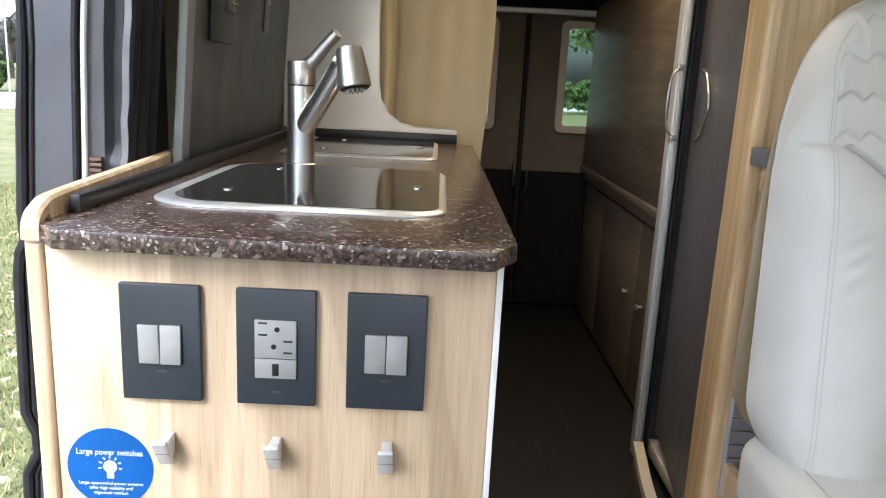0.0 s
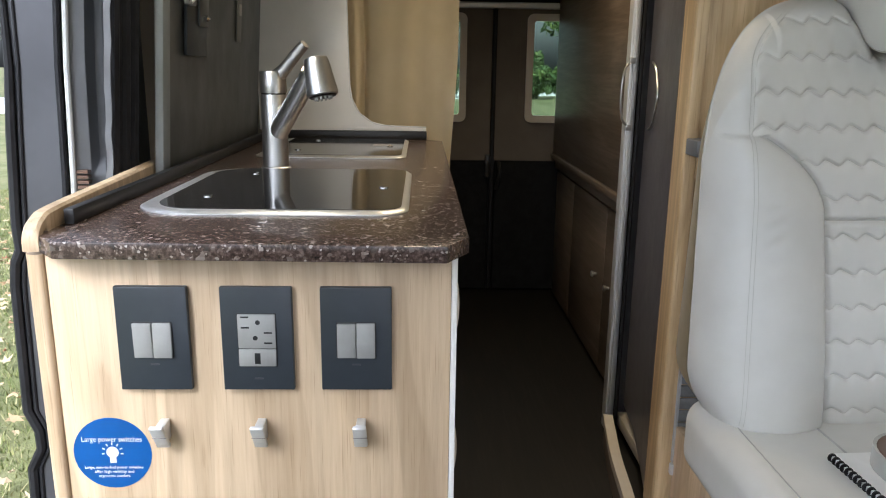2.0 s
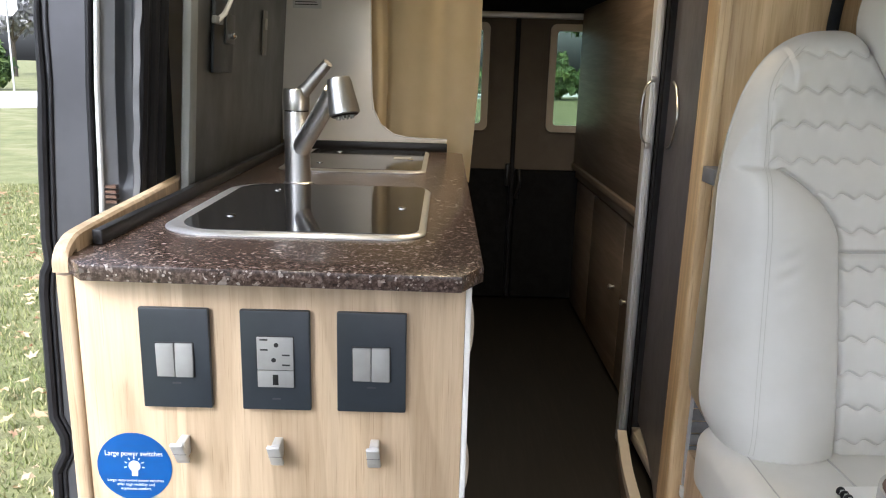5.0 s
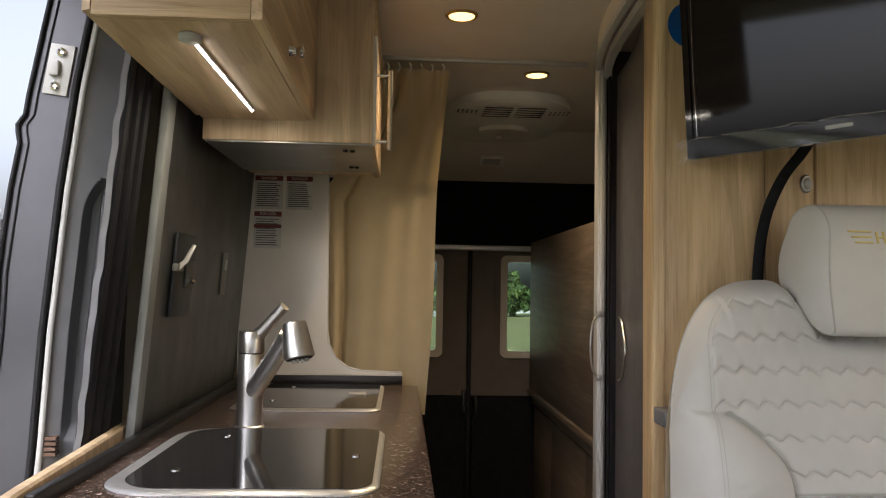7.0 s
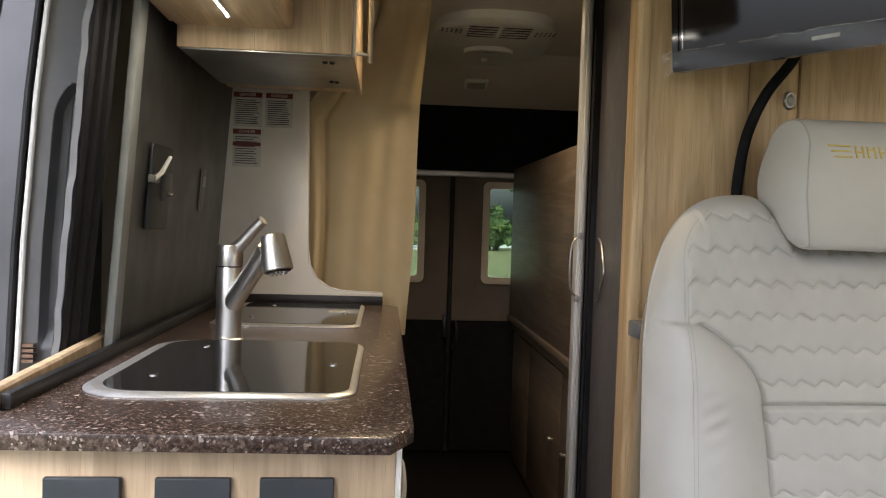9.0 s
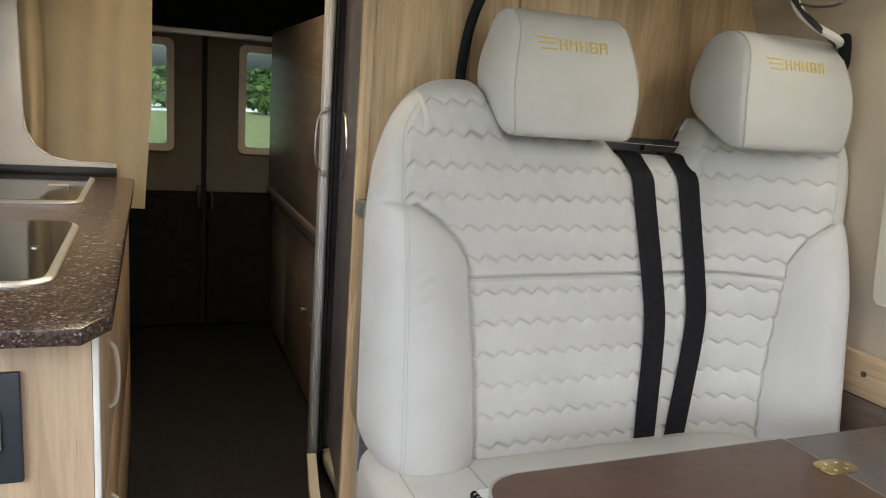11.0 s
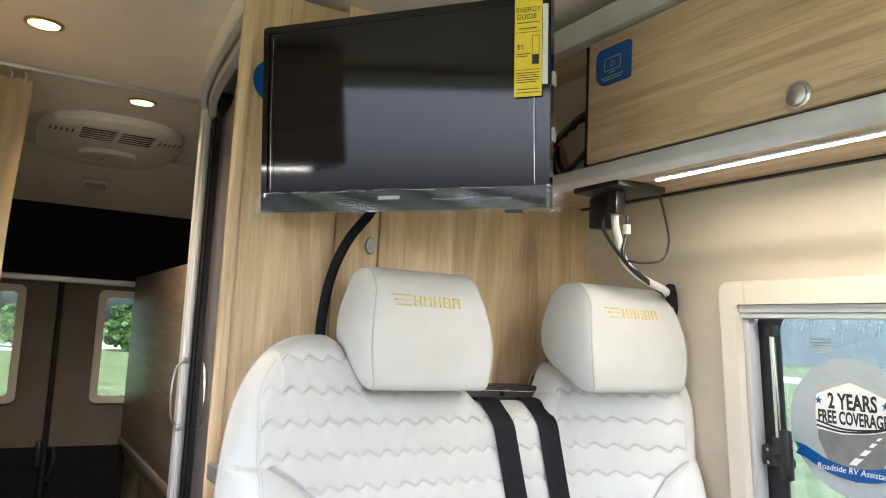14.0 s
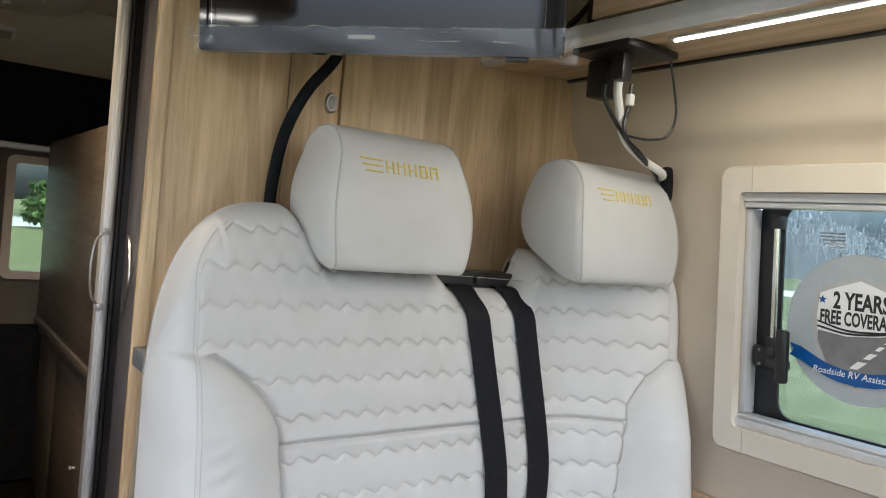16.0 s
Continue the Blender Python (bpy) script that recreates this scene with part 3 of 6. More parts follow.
track = smooth_line([(0.545, 1.11, 0), (0.520, 1.03, 0), (0.497, 0.92, 0), (0.481, 0.80, 0), (0.471, 0.68, 0), (0.464, 0.58, 0), (0.456, 0.47, 0), (0.45, 0.36, 0)], 8)
part("top_track", sheet(track, 1.772, ZC, 0.03), HEADLINER, sh, "curved beige ceiling track")
part("track_rail", sheet([p + Vector((-0.012, 0, 0)) for p in track], 1.758, 1.775, 0.014), ALU, sh)
part("track_rail_inner", sheet([p + Vector((0.014, 0, 0)) for p in track], 1.735, 1.757, 0.02), TRIMGREY, sh)
sill = smooth_line([(0.517, 1.035, 0), (0.505, 0.96, 0), (0.480, 0.80, 0), (0.462, 0.62, 0), (0.447, 0.48, 0), (0.434, 0.385, 0)], 8)
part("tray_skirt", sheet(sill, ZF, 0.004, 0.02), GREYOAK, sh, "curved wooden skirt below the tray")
part("tray_rim", sheet(sill, 0.005, 0.030, 0.027), TRAY, sh, "cream moulded shower tray rim")
part("tray", box(0.56, 1.34, 0.41, 1.10, -0.03, 0.01, 0.006), TRAY, sh, "cream shower tray")
part("inner_wall", join(box(1.25, 1.29, 0.40, 1.10, 0.02, 1.75, 0.002), box(0.5565, 1.25, 1.122, 1.138, ZF, ZC, 0.002)), DARKDOOR, sh)

# ---- kitchen block ----
kb = grp("kitchen_cabinet", (-0.28, 0.7, ZF), "light oak kitchen cabinet block with oak end panel", "cabinet")
part("end_panel", box(-0.552, -0.004, 0.0, 0.018, ZF, 0.776, 0.0015), OAK, kb, "light oak end panel with vertical grain")
part("edge_band", box(-0.0035, 0.0045, -0.001, 0.018, ZF, 0.776, 0.001), WHITE, kb, "white edge band")
part("corner_post", prism(rrect(-0.580, -0.5535, -0.006, 0.05, (0.005, 0.006, 0.018, 0.007)), "z", ZF, 0.775), OAK, kb, "rounded oak corner post")
part("body", box(-0.58, -0.012, 0.0185, BACK, ZF, 0.776, 0.001), OAK, kb)
for y0, y1, z0, z1 in ((0.03, 0.49, 0.50, 0.755), (0.03, 0.49, 0.22, 0.495), (0.03, 0.49, ZF + 0.04, 0.215), (0.495, 0.95, 0.30, 0.755), (0.495, 0.95, ZF + 0.04, 0.295), (0.955, 1.44, 0.30, 0.755), (0.955, 1.44, ZF + 0.04, 0.295)):
    dr = part("drawer_front", box(-0.0115, 0.004, y0, y1, z0, z1, 0.002), OAK, kb)
    yc = y0 + 0.21
    zc = (z0 + z1) / 2
    if y0 > 0.4:
        continue
    part("handle", tube(smooth_line([(0.004, yc, zc + 0.055), (0.013, yc, zc + 0.042), (0.017, yc, zc), (0.013, yc, zc - 0.042), (0.004, yc, zc - 0.055)]), 0.0045), IVORY, dr, "bowed pale handle")

top_pts = [(-0.569, 0.013), (-0.526, -0.034), (-0.012, -0.046), (0.020, 0.012), (0.022, 1.42), (-0.02, BACK), (-0.575, BACK), (-0.575, 0.06)]
wt = grp("worktop", (-0.28, 0.7, 0.777), "speckled dark brown granite-look worktop with upstands", "worktop")
part("slab", prism(top_pts, "z", 0.7768, 0.80, 0.002, 2), GRANITE, wt)
part("side_upstand", box(-0.557, -0.542, 0.075, BACK, 0.8003, 0.823, 0.002), BLACKPL, wt, "dark upstand along the side")
part("back_upstand", box(-0.5415, -0.028, BACK - 0.016, BACK - 0.001, 0.8003, 0.829, 0.002), BLACKPL, wt, "dark upstand at the back")
cap = [(-0.5665, -0.0045, 0.796), (-0.567, 0.002, 0.809), (-0.5685, 0.022, 0.821), (-0.572, 0.075, 0.828), (-0.585, 0.35, 0.832), (-0.603, 0.66, 0.835)]
ledge = bmesh.new()
rows = [[ledge.verts.new((p.x + dx, p.y, p.z + dz)) for dx, dz in ((-0.011, -0.034 if p.y > 0.03 else -0.017), (0.011, -0.034 if p.y > 0.03 else -0.017), (0.011, -0.004), (0.007, 0), (-0.007, 0), (-0.011, -0.004))] for p in smooth_line(cap, 6)]
for a, b in zip(rows, rows[1:]):
    for k in range(6):
        ledge.faces.new((a[k], a[(k + 1) % 6], b[(k + 1) % 6], b[k]))
ledge.faces.new(rows[0])
ledge.faces.new(rows[-1])
part("wood_lip", ledge, OAK, wt, "rounded oak lip along the doorway side")


def lid_unit(name, x0, x1, y0, y1, label, cat, rs):
    g = grp(name, ((x0 + x1) / 2, (y0 + y1) / 2, 0.80), label, cat)
    o = rrect(x0, x1, y0, y1, rs, 10)
    i = rrect(x0 + 0.03, x1 - 0.012, y0 + 0.016, y1 - 0.012, [max(0.01, r - 0.014) for r in rs], 10)
    m = rrect(x0 + 0.008, x1 - 0.006, y0 + 0.006, y1 - 0.006, [max(0.01, r - 0.006) for r in rs], 10)
    bm = bmesh.new()
    lv = [[bm.verts.new((p[0], p[1], z)) for p in q] for q, z in ((o, 0.8003), (o, 0.8022), (m, 0.8065), (i, 0.8068), (i, 0.8030))]
    n = len(o)
    for a, b in zip(lv, lv[1:]):
        for k in range(n):
            bm.faces.new((a[k], a[(k + 1) % n], b[(k + 1) % n], b[k]))
    part("rim", bm, RIMSTEEL, g, "brushed steel rim")
    lid = part("glass_lid", prism(i, "z", 0.8031, 0.8078, 0.001), LIDGLASS, g, "smoked black glass lid")
    for px, py in ((x0 + 0.095, y0 + 0.13), (x0 + 0.115, y1 - 0.10), (x1 - 0.05, y0 + 0.24)):
        part("hinge_cap", lathe([(0.008, 0), (0.008, 0.0015), (0.005, 0.003), (0.001, 0.003)], pose(px, py, 0.8079), 14), CHROME, lid, "small chrome cap")
    return g, lid


lid_unit("sink", -0.505, -0.066, 0.152, 0.665, "built-in sink closed with a smoked glass lid", "sink", (0.05, 0.09, 0.09, 0.055))
hob, hlid = lid_unit("hob", -0.475, -0.085, 0.915, 1.405, "built-in hob closed with a smoked glass lid", "hob", (0.03, 0.04, 0.05, 0.04))
part("lid_label", box(-0.185, -0.135, 1.17, 1.21, 0.8079, 0.8083, 0), LABELGREY, hlid, "pale label on the lid")

# tap
fx, fy = -0.373, 0.700
tap = grp("kitchen_tap", (fx, fy, 0.80), "brushed steel pull-out kitchen tap with angled spout", "tap")
part("body", lathe([(0.033, 0.0), (0.033, 0.004), (0.0295, 0.007), (0.0285, 0.08), (0.0285, 0.163), (0.0275, 0.165)], pose(fx, fy, 0.8003)), STEEL, tap)
part("collar", lathe([(0.027, 0), (0.027, 0.003)], pose(fx, fy, 0.9655)), BLACKPL, tap)
part("cartridge", lathe([(0.0285, 0), (0.029, 0.002), (0.029, 0.044), (0.027, 0.047), (0.0, 0.047)], pose(fx, fy, 0.9685)), STEEL, tap)
part("lever", tube([(fx + 0.006, fy - 0.004, 0.999), (fx + 0.030, fy - 0.012, 1.022), (fx + 0.054, fy - 0.02, 1.050), (fx + 0.076, fy - 0.028, 1.073)], [0.017, 0.0135, 0.0125, 0.0115], 14), STEEL, tap)
sp0, sp1 = Vector((fx, fy, 0.872)), Vector((fx + 0.098, fy - 0.10, 1.012))
part("spout", tube([sp0, sp0.lerp(sp1, 0.3), sp0.lerp(sp1, 0.7), sp1], [0.023, 0.0215, 0.0205, 0.0215], 18), STEEL, tap)
hd = Vector((fx + 0.112, fy - 0.115, 1.032))
ax = Vector((0.20, -0.16, -1)).normalized()
q = ax.to_track_quat("Z", "Y").to_matrix().to_4x4()
part("spray_head", lathe([(0.010, -0.014), (0.024, -0.010), (0.0265, 0.0), (0.0295, 0.030), (0.0325, 0.058), (0.0325, 0.064), (0.030, 0.066)], Matrix.Translation(hd) @ q), STEEL, tap, "tapered pull-out spray head")
part("spray_face", lathe([(0.029, 0.0), (0.026, 0.003), (0.001, 0.003)], Matrix.Translation(hd + ax * 0.0662) @ q), BLACKPL, tap)
part("nozzles", join(*[lathe([(0.0028, 0.0), (0.0022, 0.005), (0.0005, 0.0055)], Matrix.Translation(hd + ax * 0.069) @ q @ pose(0.017 * math.cos(a), 0.017 * math.sin(a), 0), 8) for a in [k * math.pi / 6 for k in range(12)]]), TRIMGREY, tap)

# switch plates on the end panel
PZ0, PZ1 = 0.583, 0.733


def plate(x0, x1, label, cat, group):
    g = grp(cat.replace(" ", "_"), ((x0 + x1) / 2, 0, PZ0), label, cat, group)
    part("cover_plate", prism(rrect(x0, x1, PZ0, PZ1, 0.002, 3), "y", -0.0095, -0.0005, 0.0015), PLATE1, g, "dark graphite cover plate")
    return g


def front(px, pz):
    """A pose on the end panel: letters upright, facing the cab."""
    return pose(px, 0, pz, 90, 0, 0)


for x0, x1 in ((-0.462, -0.364), (-0.184, -0.086)):
    s = plate(x0, x1, "dark double light switch with two silver rockers", "light switch", "switch plates")
    xc, zc = (x0 + x1) / 2, (PZ0 + PZ1) / 2 - 0.001
    part("surround", box(xc - 0.0275, xc + 0.0275, -0.0103, -0.0090, zc - 0.0265, zc + 0.0265, 0.0004), BLACKPL, s)
    for a in (-1, 1):
        rk = box(min(a * 0.0005, a * 0.0262), max(a * 0.0005, a * 0.0262), -0.004, 0.0005, -0.0252, 0.0252, 0.0015)
        part("rocker", moved(rk, pose(xc, -0.0104, zc, -2.0 * a, 0, 0)), SILVERPL, s, "silver rocker")
    part("brand_mark", box(xc - 0.006, xc + 0.006, -0.0100, -0.0094, PZ0 + 0.037, PZ0 + 0.0395, 0), DARKINK, s)
s = plate(-0.320, -0.222, "dark wall socket plate with two outlets and a charging port", "wall socket", "switch plates")
xc, zc = -0.271, (PZ0 + PZ1) / 2
part("surround", box(xc - 0.0268, xc + 0.0268, -0.0102, -0.0090, zc - 0.040, zc + 0.038, 0.0004), BLACKPL, s)
part("outlet_face", box(xc - 0.0257, xc + 0.0257, -0.0125, -0.0096, zc - 0.0125, zc + 0.0368, 0.001), SILVERPL, s)
part("charging_face", box(xc - 0.0257, xc + 0.0257, -0.0125, -0.0096, zc - 0.0388, zc - 0.0135, 0.001), SILVERPL, s)
part("charging_port", box(xc - 0.004, xc + 0.004, -0.0129, -0.0124, zc - 0.035, zc - 0.019, 0.0002), BLACKPL, s)
for sx, cz in ((-1, zc + 0.0255), (1, zc + 0.003)):
    a, c = sx * 0.0155, -0.002 * sx
    part("socket_slots", join(box(xc + a - 0.0055, xc + a + 0.0055, -0.0129, -0.0124, cz + 0.0065, cz + 0.0088, 0), box(xc + a - 0.0055, xc + a + 0.0055, -0.0129, -0.0124, cz - 0.0085, cz - 0.0062, 0), lathe([(0.0034, 0), (0.0034, 0.0005)], pose(xc - sx * 0.002, -0.0124, cz, 90, 0, 0), 12)), BLACKPL, s)
part("brand_mark", box(xc - 0.006, xc + 0.006, -0.0100, -0.0094, PZ0 + 0.016, PZ0 + 0.0185, 0), DARKINK, s)

for hx in (-0.408, -0.271, -0.130):
    g = grp("coat_hook", (hx, 0, 0.48), "small satin metal flip-down coat hook", "hook", "hooks on the end panel")
    part("base", box(hx - 0.0065, hx + 0.0065, -0.024, -0.0003, 0.506, 0.536, 0.002), MATTSILVER, g)
    part("flap", moved(box(-0.0095, 0.0095, -0.0065, 0.0, -0.025, 0.025, 0.0022), pose(hx, -0.025, 0.522, 33, 0, 0)), MATTSILVER, g)
    part("crease", moved(box(-0.0096, 0.0096, -0.0068, -0.0060, 0.0015, 0.0025, 0), pose(hx, -0.025, 0.522, 33, 0, 0)), GREYINK, g)

st = grp("round_sticker", (-0.487, 0, 0.487), "round blue sticker about large power switches", "sticker")
sx, sz = -0.487, 0.481
part("disc", lathe([(0.0553, 0), (0.0553, 0.0005)], pose(sx, -0.0003, sz, 90, 0, 0), 48), BLUE, st)
W1 = pose(0, -0.0011, 0)
part("heading", lettering("Large power switches", 0.0115, W1 @ front(sx, sz + 0.0215), 0.085), PAPER, st, "white lettering")
for k, tline in enumerate(("Large, easy-to-find power switches", "offer high visibility and", "ergonomic comfort.")):
    part("small_print", lettering(tline, 0.0062, W1 @ front(sx, sz - 0.0225 - 0.0068 * k), (0.083, 0.056, 0.045)[k]), PAPER, st)
part("bulb_symbol", join(lathe([(0.0088, 0), (0.0088, 0.0003)], W1 @ pose(sx, 0, sz + 0.0015, 90, 0, 0), 20), box(sx - 0.0045, sx + 0.0045, -0.0014, -0.0011, sz - 0.015, sz - 0.004, 0.0), *[moved(box(-0.0008, 0.0008, -0.0014, -0.0011, 0.0115, 0.0155, 0), pose(sx, 0, sz + 0.0015, 0, a, 0)) for a in (-100, -66, -33, 0, 33, 66, 100)]), PAPER, st)

# ---- kitchen back and side linings ----
bp = [(-0.565, 0.8295), (-0.030, 0.8295), (-0.030, 0.842), (-0.16, 0.846), (-0.205, 0.856), (-0.245, 0.885), (-0.268, 0.93), (-0.276, 0.99), (-0.285, 1.50), (-0.565, 1.50)]
spl = grp("splash_panel", (-0.3, BACK, 0.83), "satin metal splash panel with a curved lower corner behind the hob", "panel")
part("panel", prism(bp, "y", BACK - 0.012, BACK + 0.002, 0.001), BACKPANEL, spl)
part("edge_strip", strap(smooth_line([(p[0] + 0.001, BACK - 0.009, p[1]) for p in bp[2:9]], 5), 0.008, 0.003, (0, 1, 0)), MATTSILVER, spl, "thin pale edge strip")
def leaning(bm):
    """The passenger side leans in towards the roof too."""
    for v in bm.verts:
        v.co.x += 0.07 * (v.co.z - 0.80)
    return bm


structure("side_lining", leaning(box(-0.582, -0.5755, 0.556, BACK, 0.80, 1.62, 0)), WALLSTEEL, "mottled dark grey metal side panel")
structure("door_trim_strip", leaning(box(-0.580, -0.562, 0.512, 0.5555, 0.80, 1.64, 0.004)), JAMBTRIM, "light grey trim beside the side door opening")

dl = pose(0, BACK - 0.0135, 0)


def danger(x0, x1, z0, z1, n, second=False):
    g = grp("warning_label", ((x0 + x1) / 2, BACK - 0.013, z0), "grey warning label with red danger heading", "label", "labels on the splash panel")
    part("sheet", box(x0, x1, BACK - 0.0128, BACK - 0.0122, z0, z1, 0), LABELPALE, g)
    part("red_band", box(x0 + 0.001, x1 - 0.001, BACK - 0.0132, BACK - 0.0128, z1 - 0.017, z1 - 0.001, 0), REDINK, g)
    part("heading", lettering("DANGER", 0.013, pose((x0 + x1) / 2, BACK - 0.0136, z1 - 0.009, 90, 0, 0)), PAPER, g)
    rng = random.Random(int(1000 * (x1 + z1)) + 5000)
    part("small_print", bars([(x0 + 0.007, x1 - 0.007 - rng.random() * 0.018, z1 - 0.026 - k * (z1 - z0 - 0.03) / n) for k in range(n)], pose(0, BACK - 0.0129, 0, 90, 0, 0), 0.0026), INK, g)
    if second:
        zz = (z0 + z1) / 2 + 0.012
        part("second_band", box(x0 + 0.001, x1 - 0.001, BACK - 0.0134, BACK - 0.0129, zz - 0.006, zz + 0.006, 0), REDINK, g)


danger(-0.524, -0.432, 1.369, 1.480, 12)
danger(-0.422, -0.335, 1.369, 1.480, 12)
danger(-0.524, -0.434, 1.240, 1.362, 12, True)

ho = grp("flip_lever_lock", (-0.57, 0.94, 1.1), "dark recessed plate with a silver flip lever", "lever lock")
part("backplate", box(-0.5743, -0.567, 0.775, 0.925, 1.045, 1.235, 0.003), PLATE1, ho)
part("lock_plate", box(-0.567, -0.562, 0.85, 0.92, 1.11, 1.175, 0.002), WALLSTEEL, ho)
part("lock_knob", lathe([(0.007, 0), (0.007, 0.012), (0.003, 0.016)], pose(-0.562, 0.87, 1.128, 0, 90, 0), 14), CHROME, ho)
part("lever_foot", box(-0.566, -0.554, 0.745, 0.80, 1.148, 1.165, 0.004), JAMBTRIM, ho)
part("lever", tube([(-0.558, 0.765, 1.155), (-0.550, 0.79, 1.172), (-0.541, 0.815, 1.210)], [0.0065, 0.006, 0.0045], 10, 0.6), MATTSILVER, ho, "silver-white lever")
ho.matrix_world = pose(-0.545, 0.83, 1.1, 0, 4, 0)
sw = grp("small_switch", (-0.57, 1.28, 1.13), "small grey wall switch", "switch")
part("plate", box(-0.5743, -0.5715, 1.255, 1.305, 1.09, 1.21, 0.001), GREYINK, sw)
part("button", box(-0.5713, -0.5685, 1.27, 1.292, 1.16, 1.19, 0.001), LABELGREY, sw)

sw.matrix_world = pose(-0.5455, 1.155, 1.13, 0, 4, 0)

# ---- upper cupboards ----
uc = grp("upper_cupboard", (-0.36, 0.35, 1.494), "light oak upper cupboard with a light strip beneath", "cupboard", "upper cupboards")
part("end_panel", box(-0.478, -0.258, 0.035, 0.049, 1.494, 1.82, 0.0015), OAK_X, uc)
part("base_panel", prism([(-0.478, 0.0495), (-0.258, 0.0495), (-0.258, 0.672), (-0.492, 0.672)], "z", 1.494, 1.508), OAK_H, uc)
part("wall_side", prism([(-0.492, 0.040), (-0.4785, 0.0345), (-0.493, 0.672), (-0.507, 0.672)], "z", 1.50, 1.82), OAK_H, uc)
dr = part("door", box(-0.2575, -0.241, 0.036, 0.660, 1.4945, 1.815, 0.0015), OAK_H, uc, "oak door")
part("knob", lathe([(0.010, 0), (0.009, 0.006), (0.006, 0.012), (0.012, 0.020), (0.012, 0.024), (0.002, 0.026)], pose(-0.241, 0.285, 1.53, 0, 90, 0), 20), CHROME, dr, "small turned metal knob")
ls = grp("cupboard_light", (-0.36, 0.33, 1.49), "slim lit light bar under the cupboard", "light bar")
part("channel", box(-0.3660, -0.3560, 0.105, 0.575, 1.4895, 1.4935, 0.001), WHITE, ls)
part("tube", box(-0.3626, -0.3594, 0.125, 0.57, 1.4865, 1.4894, 0.001), LED, ls, "glowing diffuser")
part("sensor_cap", prism(rrect(-0.377, -0.345, 0.090, 0.124, 0.012, 5), "z", 1.483, 1.4936, 0.003), TRIMGREY, ls, "grey sensor cap")

u2 = grp("upper_cupboard", (-0.34, 0.95, 1.433), "deep light oak upper cupboard with bar handle above the hob", "cupboard", "upper cupboards")
part("end_panel", box(-0.492, -0.112, 0.676, 0.692, 1.447, 1.805, 0.0015), OAK, u2)
part("body", box(-0.490, -0.125, 0.6925, 1.20, 1.452, 1.80, 0.001), OAK_H, u2)
d2 = part("door", box(-0.1245, -0.106, 0.695, 1.19, 1.445, 1.795, 0.0015), OAK_H, u2)
part("door_edge", box(-0.1115, -0.1035, 0.688, 0.6945, 1.445, 1.70, 0.001), WHITE, u2, "white door edge")
part("bar_handle", tube([(-0.074, 0.80, 1.455), (-0.074, 0.80, 1.652)], 0.006, 14), SATIN, d2, "brushed bar handle")
for z in (1.476, 1.640):
    part("handle_post", tube([(-0.106, 0.80, z), (-0.074, 0.80, z)], 0.0045, 10), SATIN, d2)
hood = grp("cooker_hood", (-0.34, 0.95, 1.37), "brushed steel cooker hood beneath the upper cupboard", "cooker hood")
part("body", box(-0.486, -0.112, 0.6785, 1.088, 1.4425, 1.4468, 0.0005), HOODSTEEL, hood)
for hx, hy in ((-0.176, 0.745), (-0.160, 0.748), (-0.178, 0.985), (-0.164, 0.988)):
    part("button", lathe([(0.006, 0), (0.006, 0.003), (0.004, 0.005)], pose(hx, hy, 1.4425, 180, 0, 0), 14), BLACKPL, hood)

# ---- curtain ----
def curtain_mesh():
    bm = bmesh.new()
    nu, nv = 110, 60
    g = []
    for j in range(nv + 1):
        t = j / nv
        z = 1.795 - t * (1.795 - 0.695)
        xl = -0.115 - 0.225 * min(1, max(0, (t - 0.05) / 0.30)) ** 1.3
        xr = 0.094 - 0.040 * t
        yb = 1.25 + 0.245 * min(1, t / 0.30) ** 0.8
        row = []
        for i in range(nu + 1):
            u = i / nu
            w = u + 0.03 * math.sin(7 * u + 2 * t)
            f = math.sin(2 * math.pi * 4.5 * w + 0.7 * math.sin(3 * t)) * (0.18 + 0.5 * max(0.0, 1 - t / 0.12)) + 0.55 * math.sin(2 * math.pi * 1.3 * w + 1.0)
            f += 1.5 * math.exp(-((u - 0.24 - 0.03 * t) / 0.022) ** 2) - 0.9 * math.exp(-((u - 0.17 - 0.03 * t) / 0.03) ** 2) * t
            a = 0.011 + 0.004 * t
            row.append(bm.verts.new((xl + (xr - xl) * u + 0.004 * math.sin(9 * t + 8 * u), yb + a * f + 0.008, z)))
        g.append(row)
    for a, b in zip(g, g[1:]):
        for i in range(nu):
            bm.faces.new((a[i], a[i + 1], b[i + 1], b[i]))
    bmesh.ops.solidify(bm, geom=bm.faces[:], thickness=0.0015)
    return bm


cu = grp("curtain", (0, 1.4, 0.7), "beige fabric curtain gathered on hooks at the aisle", "curtain")
part("cloth", curtain_mesh(), CURTAIN, cu)
for k in range(6):
    x = -0.095 + 0.034 * k
    part("hook", tube(smooth_line([(x, 1.255, 1.782), (x + 0.006, 1.25, 1.800), (x, 1.25, 1.812)], 5), 0.0025, 6), WHITE, cu)
thing("curtain_track", join(box(-0.125, 0.53, 1.240, 1.262, 1.820, 1.829, 0.002), box(-0.125, 0.53, 1.236, 1.240, 1.818, 1.829, 0.001)), ALU, "slim ceiling track for the curtain", "curtain track")

# ---- ceiling lamps and vent ----
dn = grp("ceiling_light", (0.105, 0.88, ZC), "recessed round warm ceiling light, lit", "ceiling light", "ceiling lights")
part("trim_ring", lathe([(0.043, 0.0), (0.043, -0.003), (0.037, -0.006), (0.034, -0.004), (0.034, 0.0)], pose(0.105, 0.88, ZC - 0.0005)), BRASS, dn)
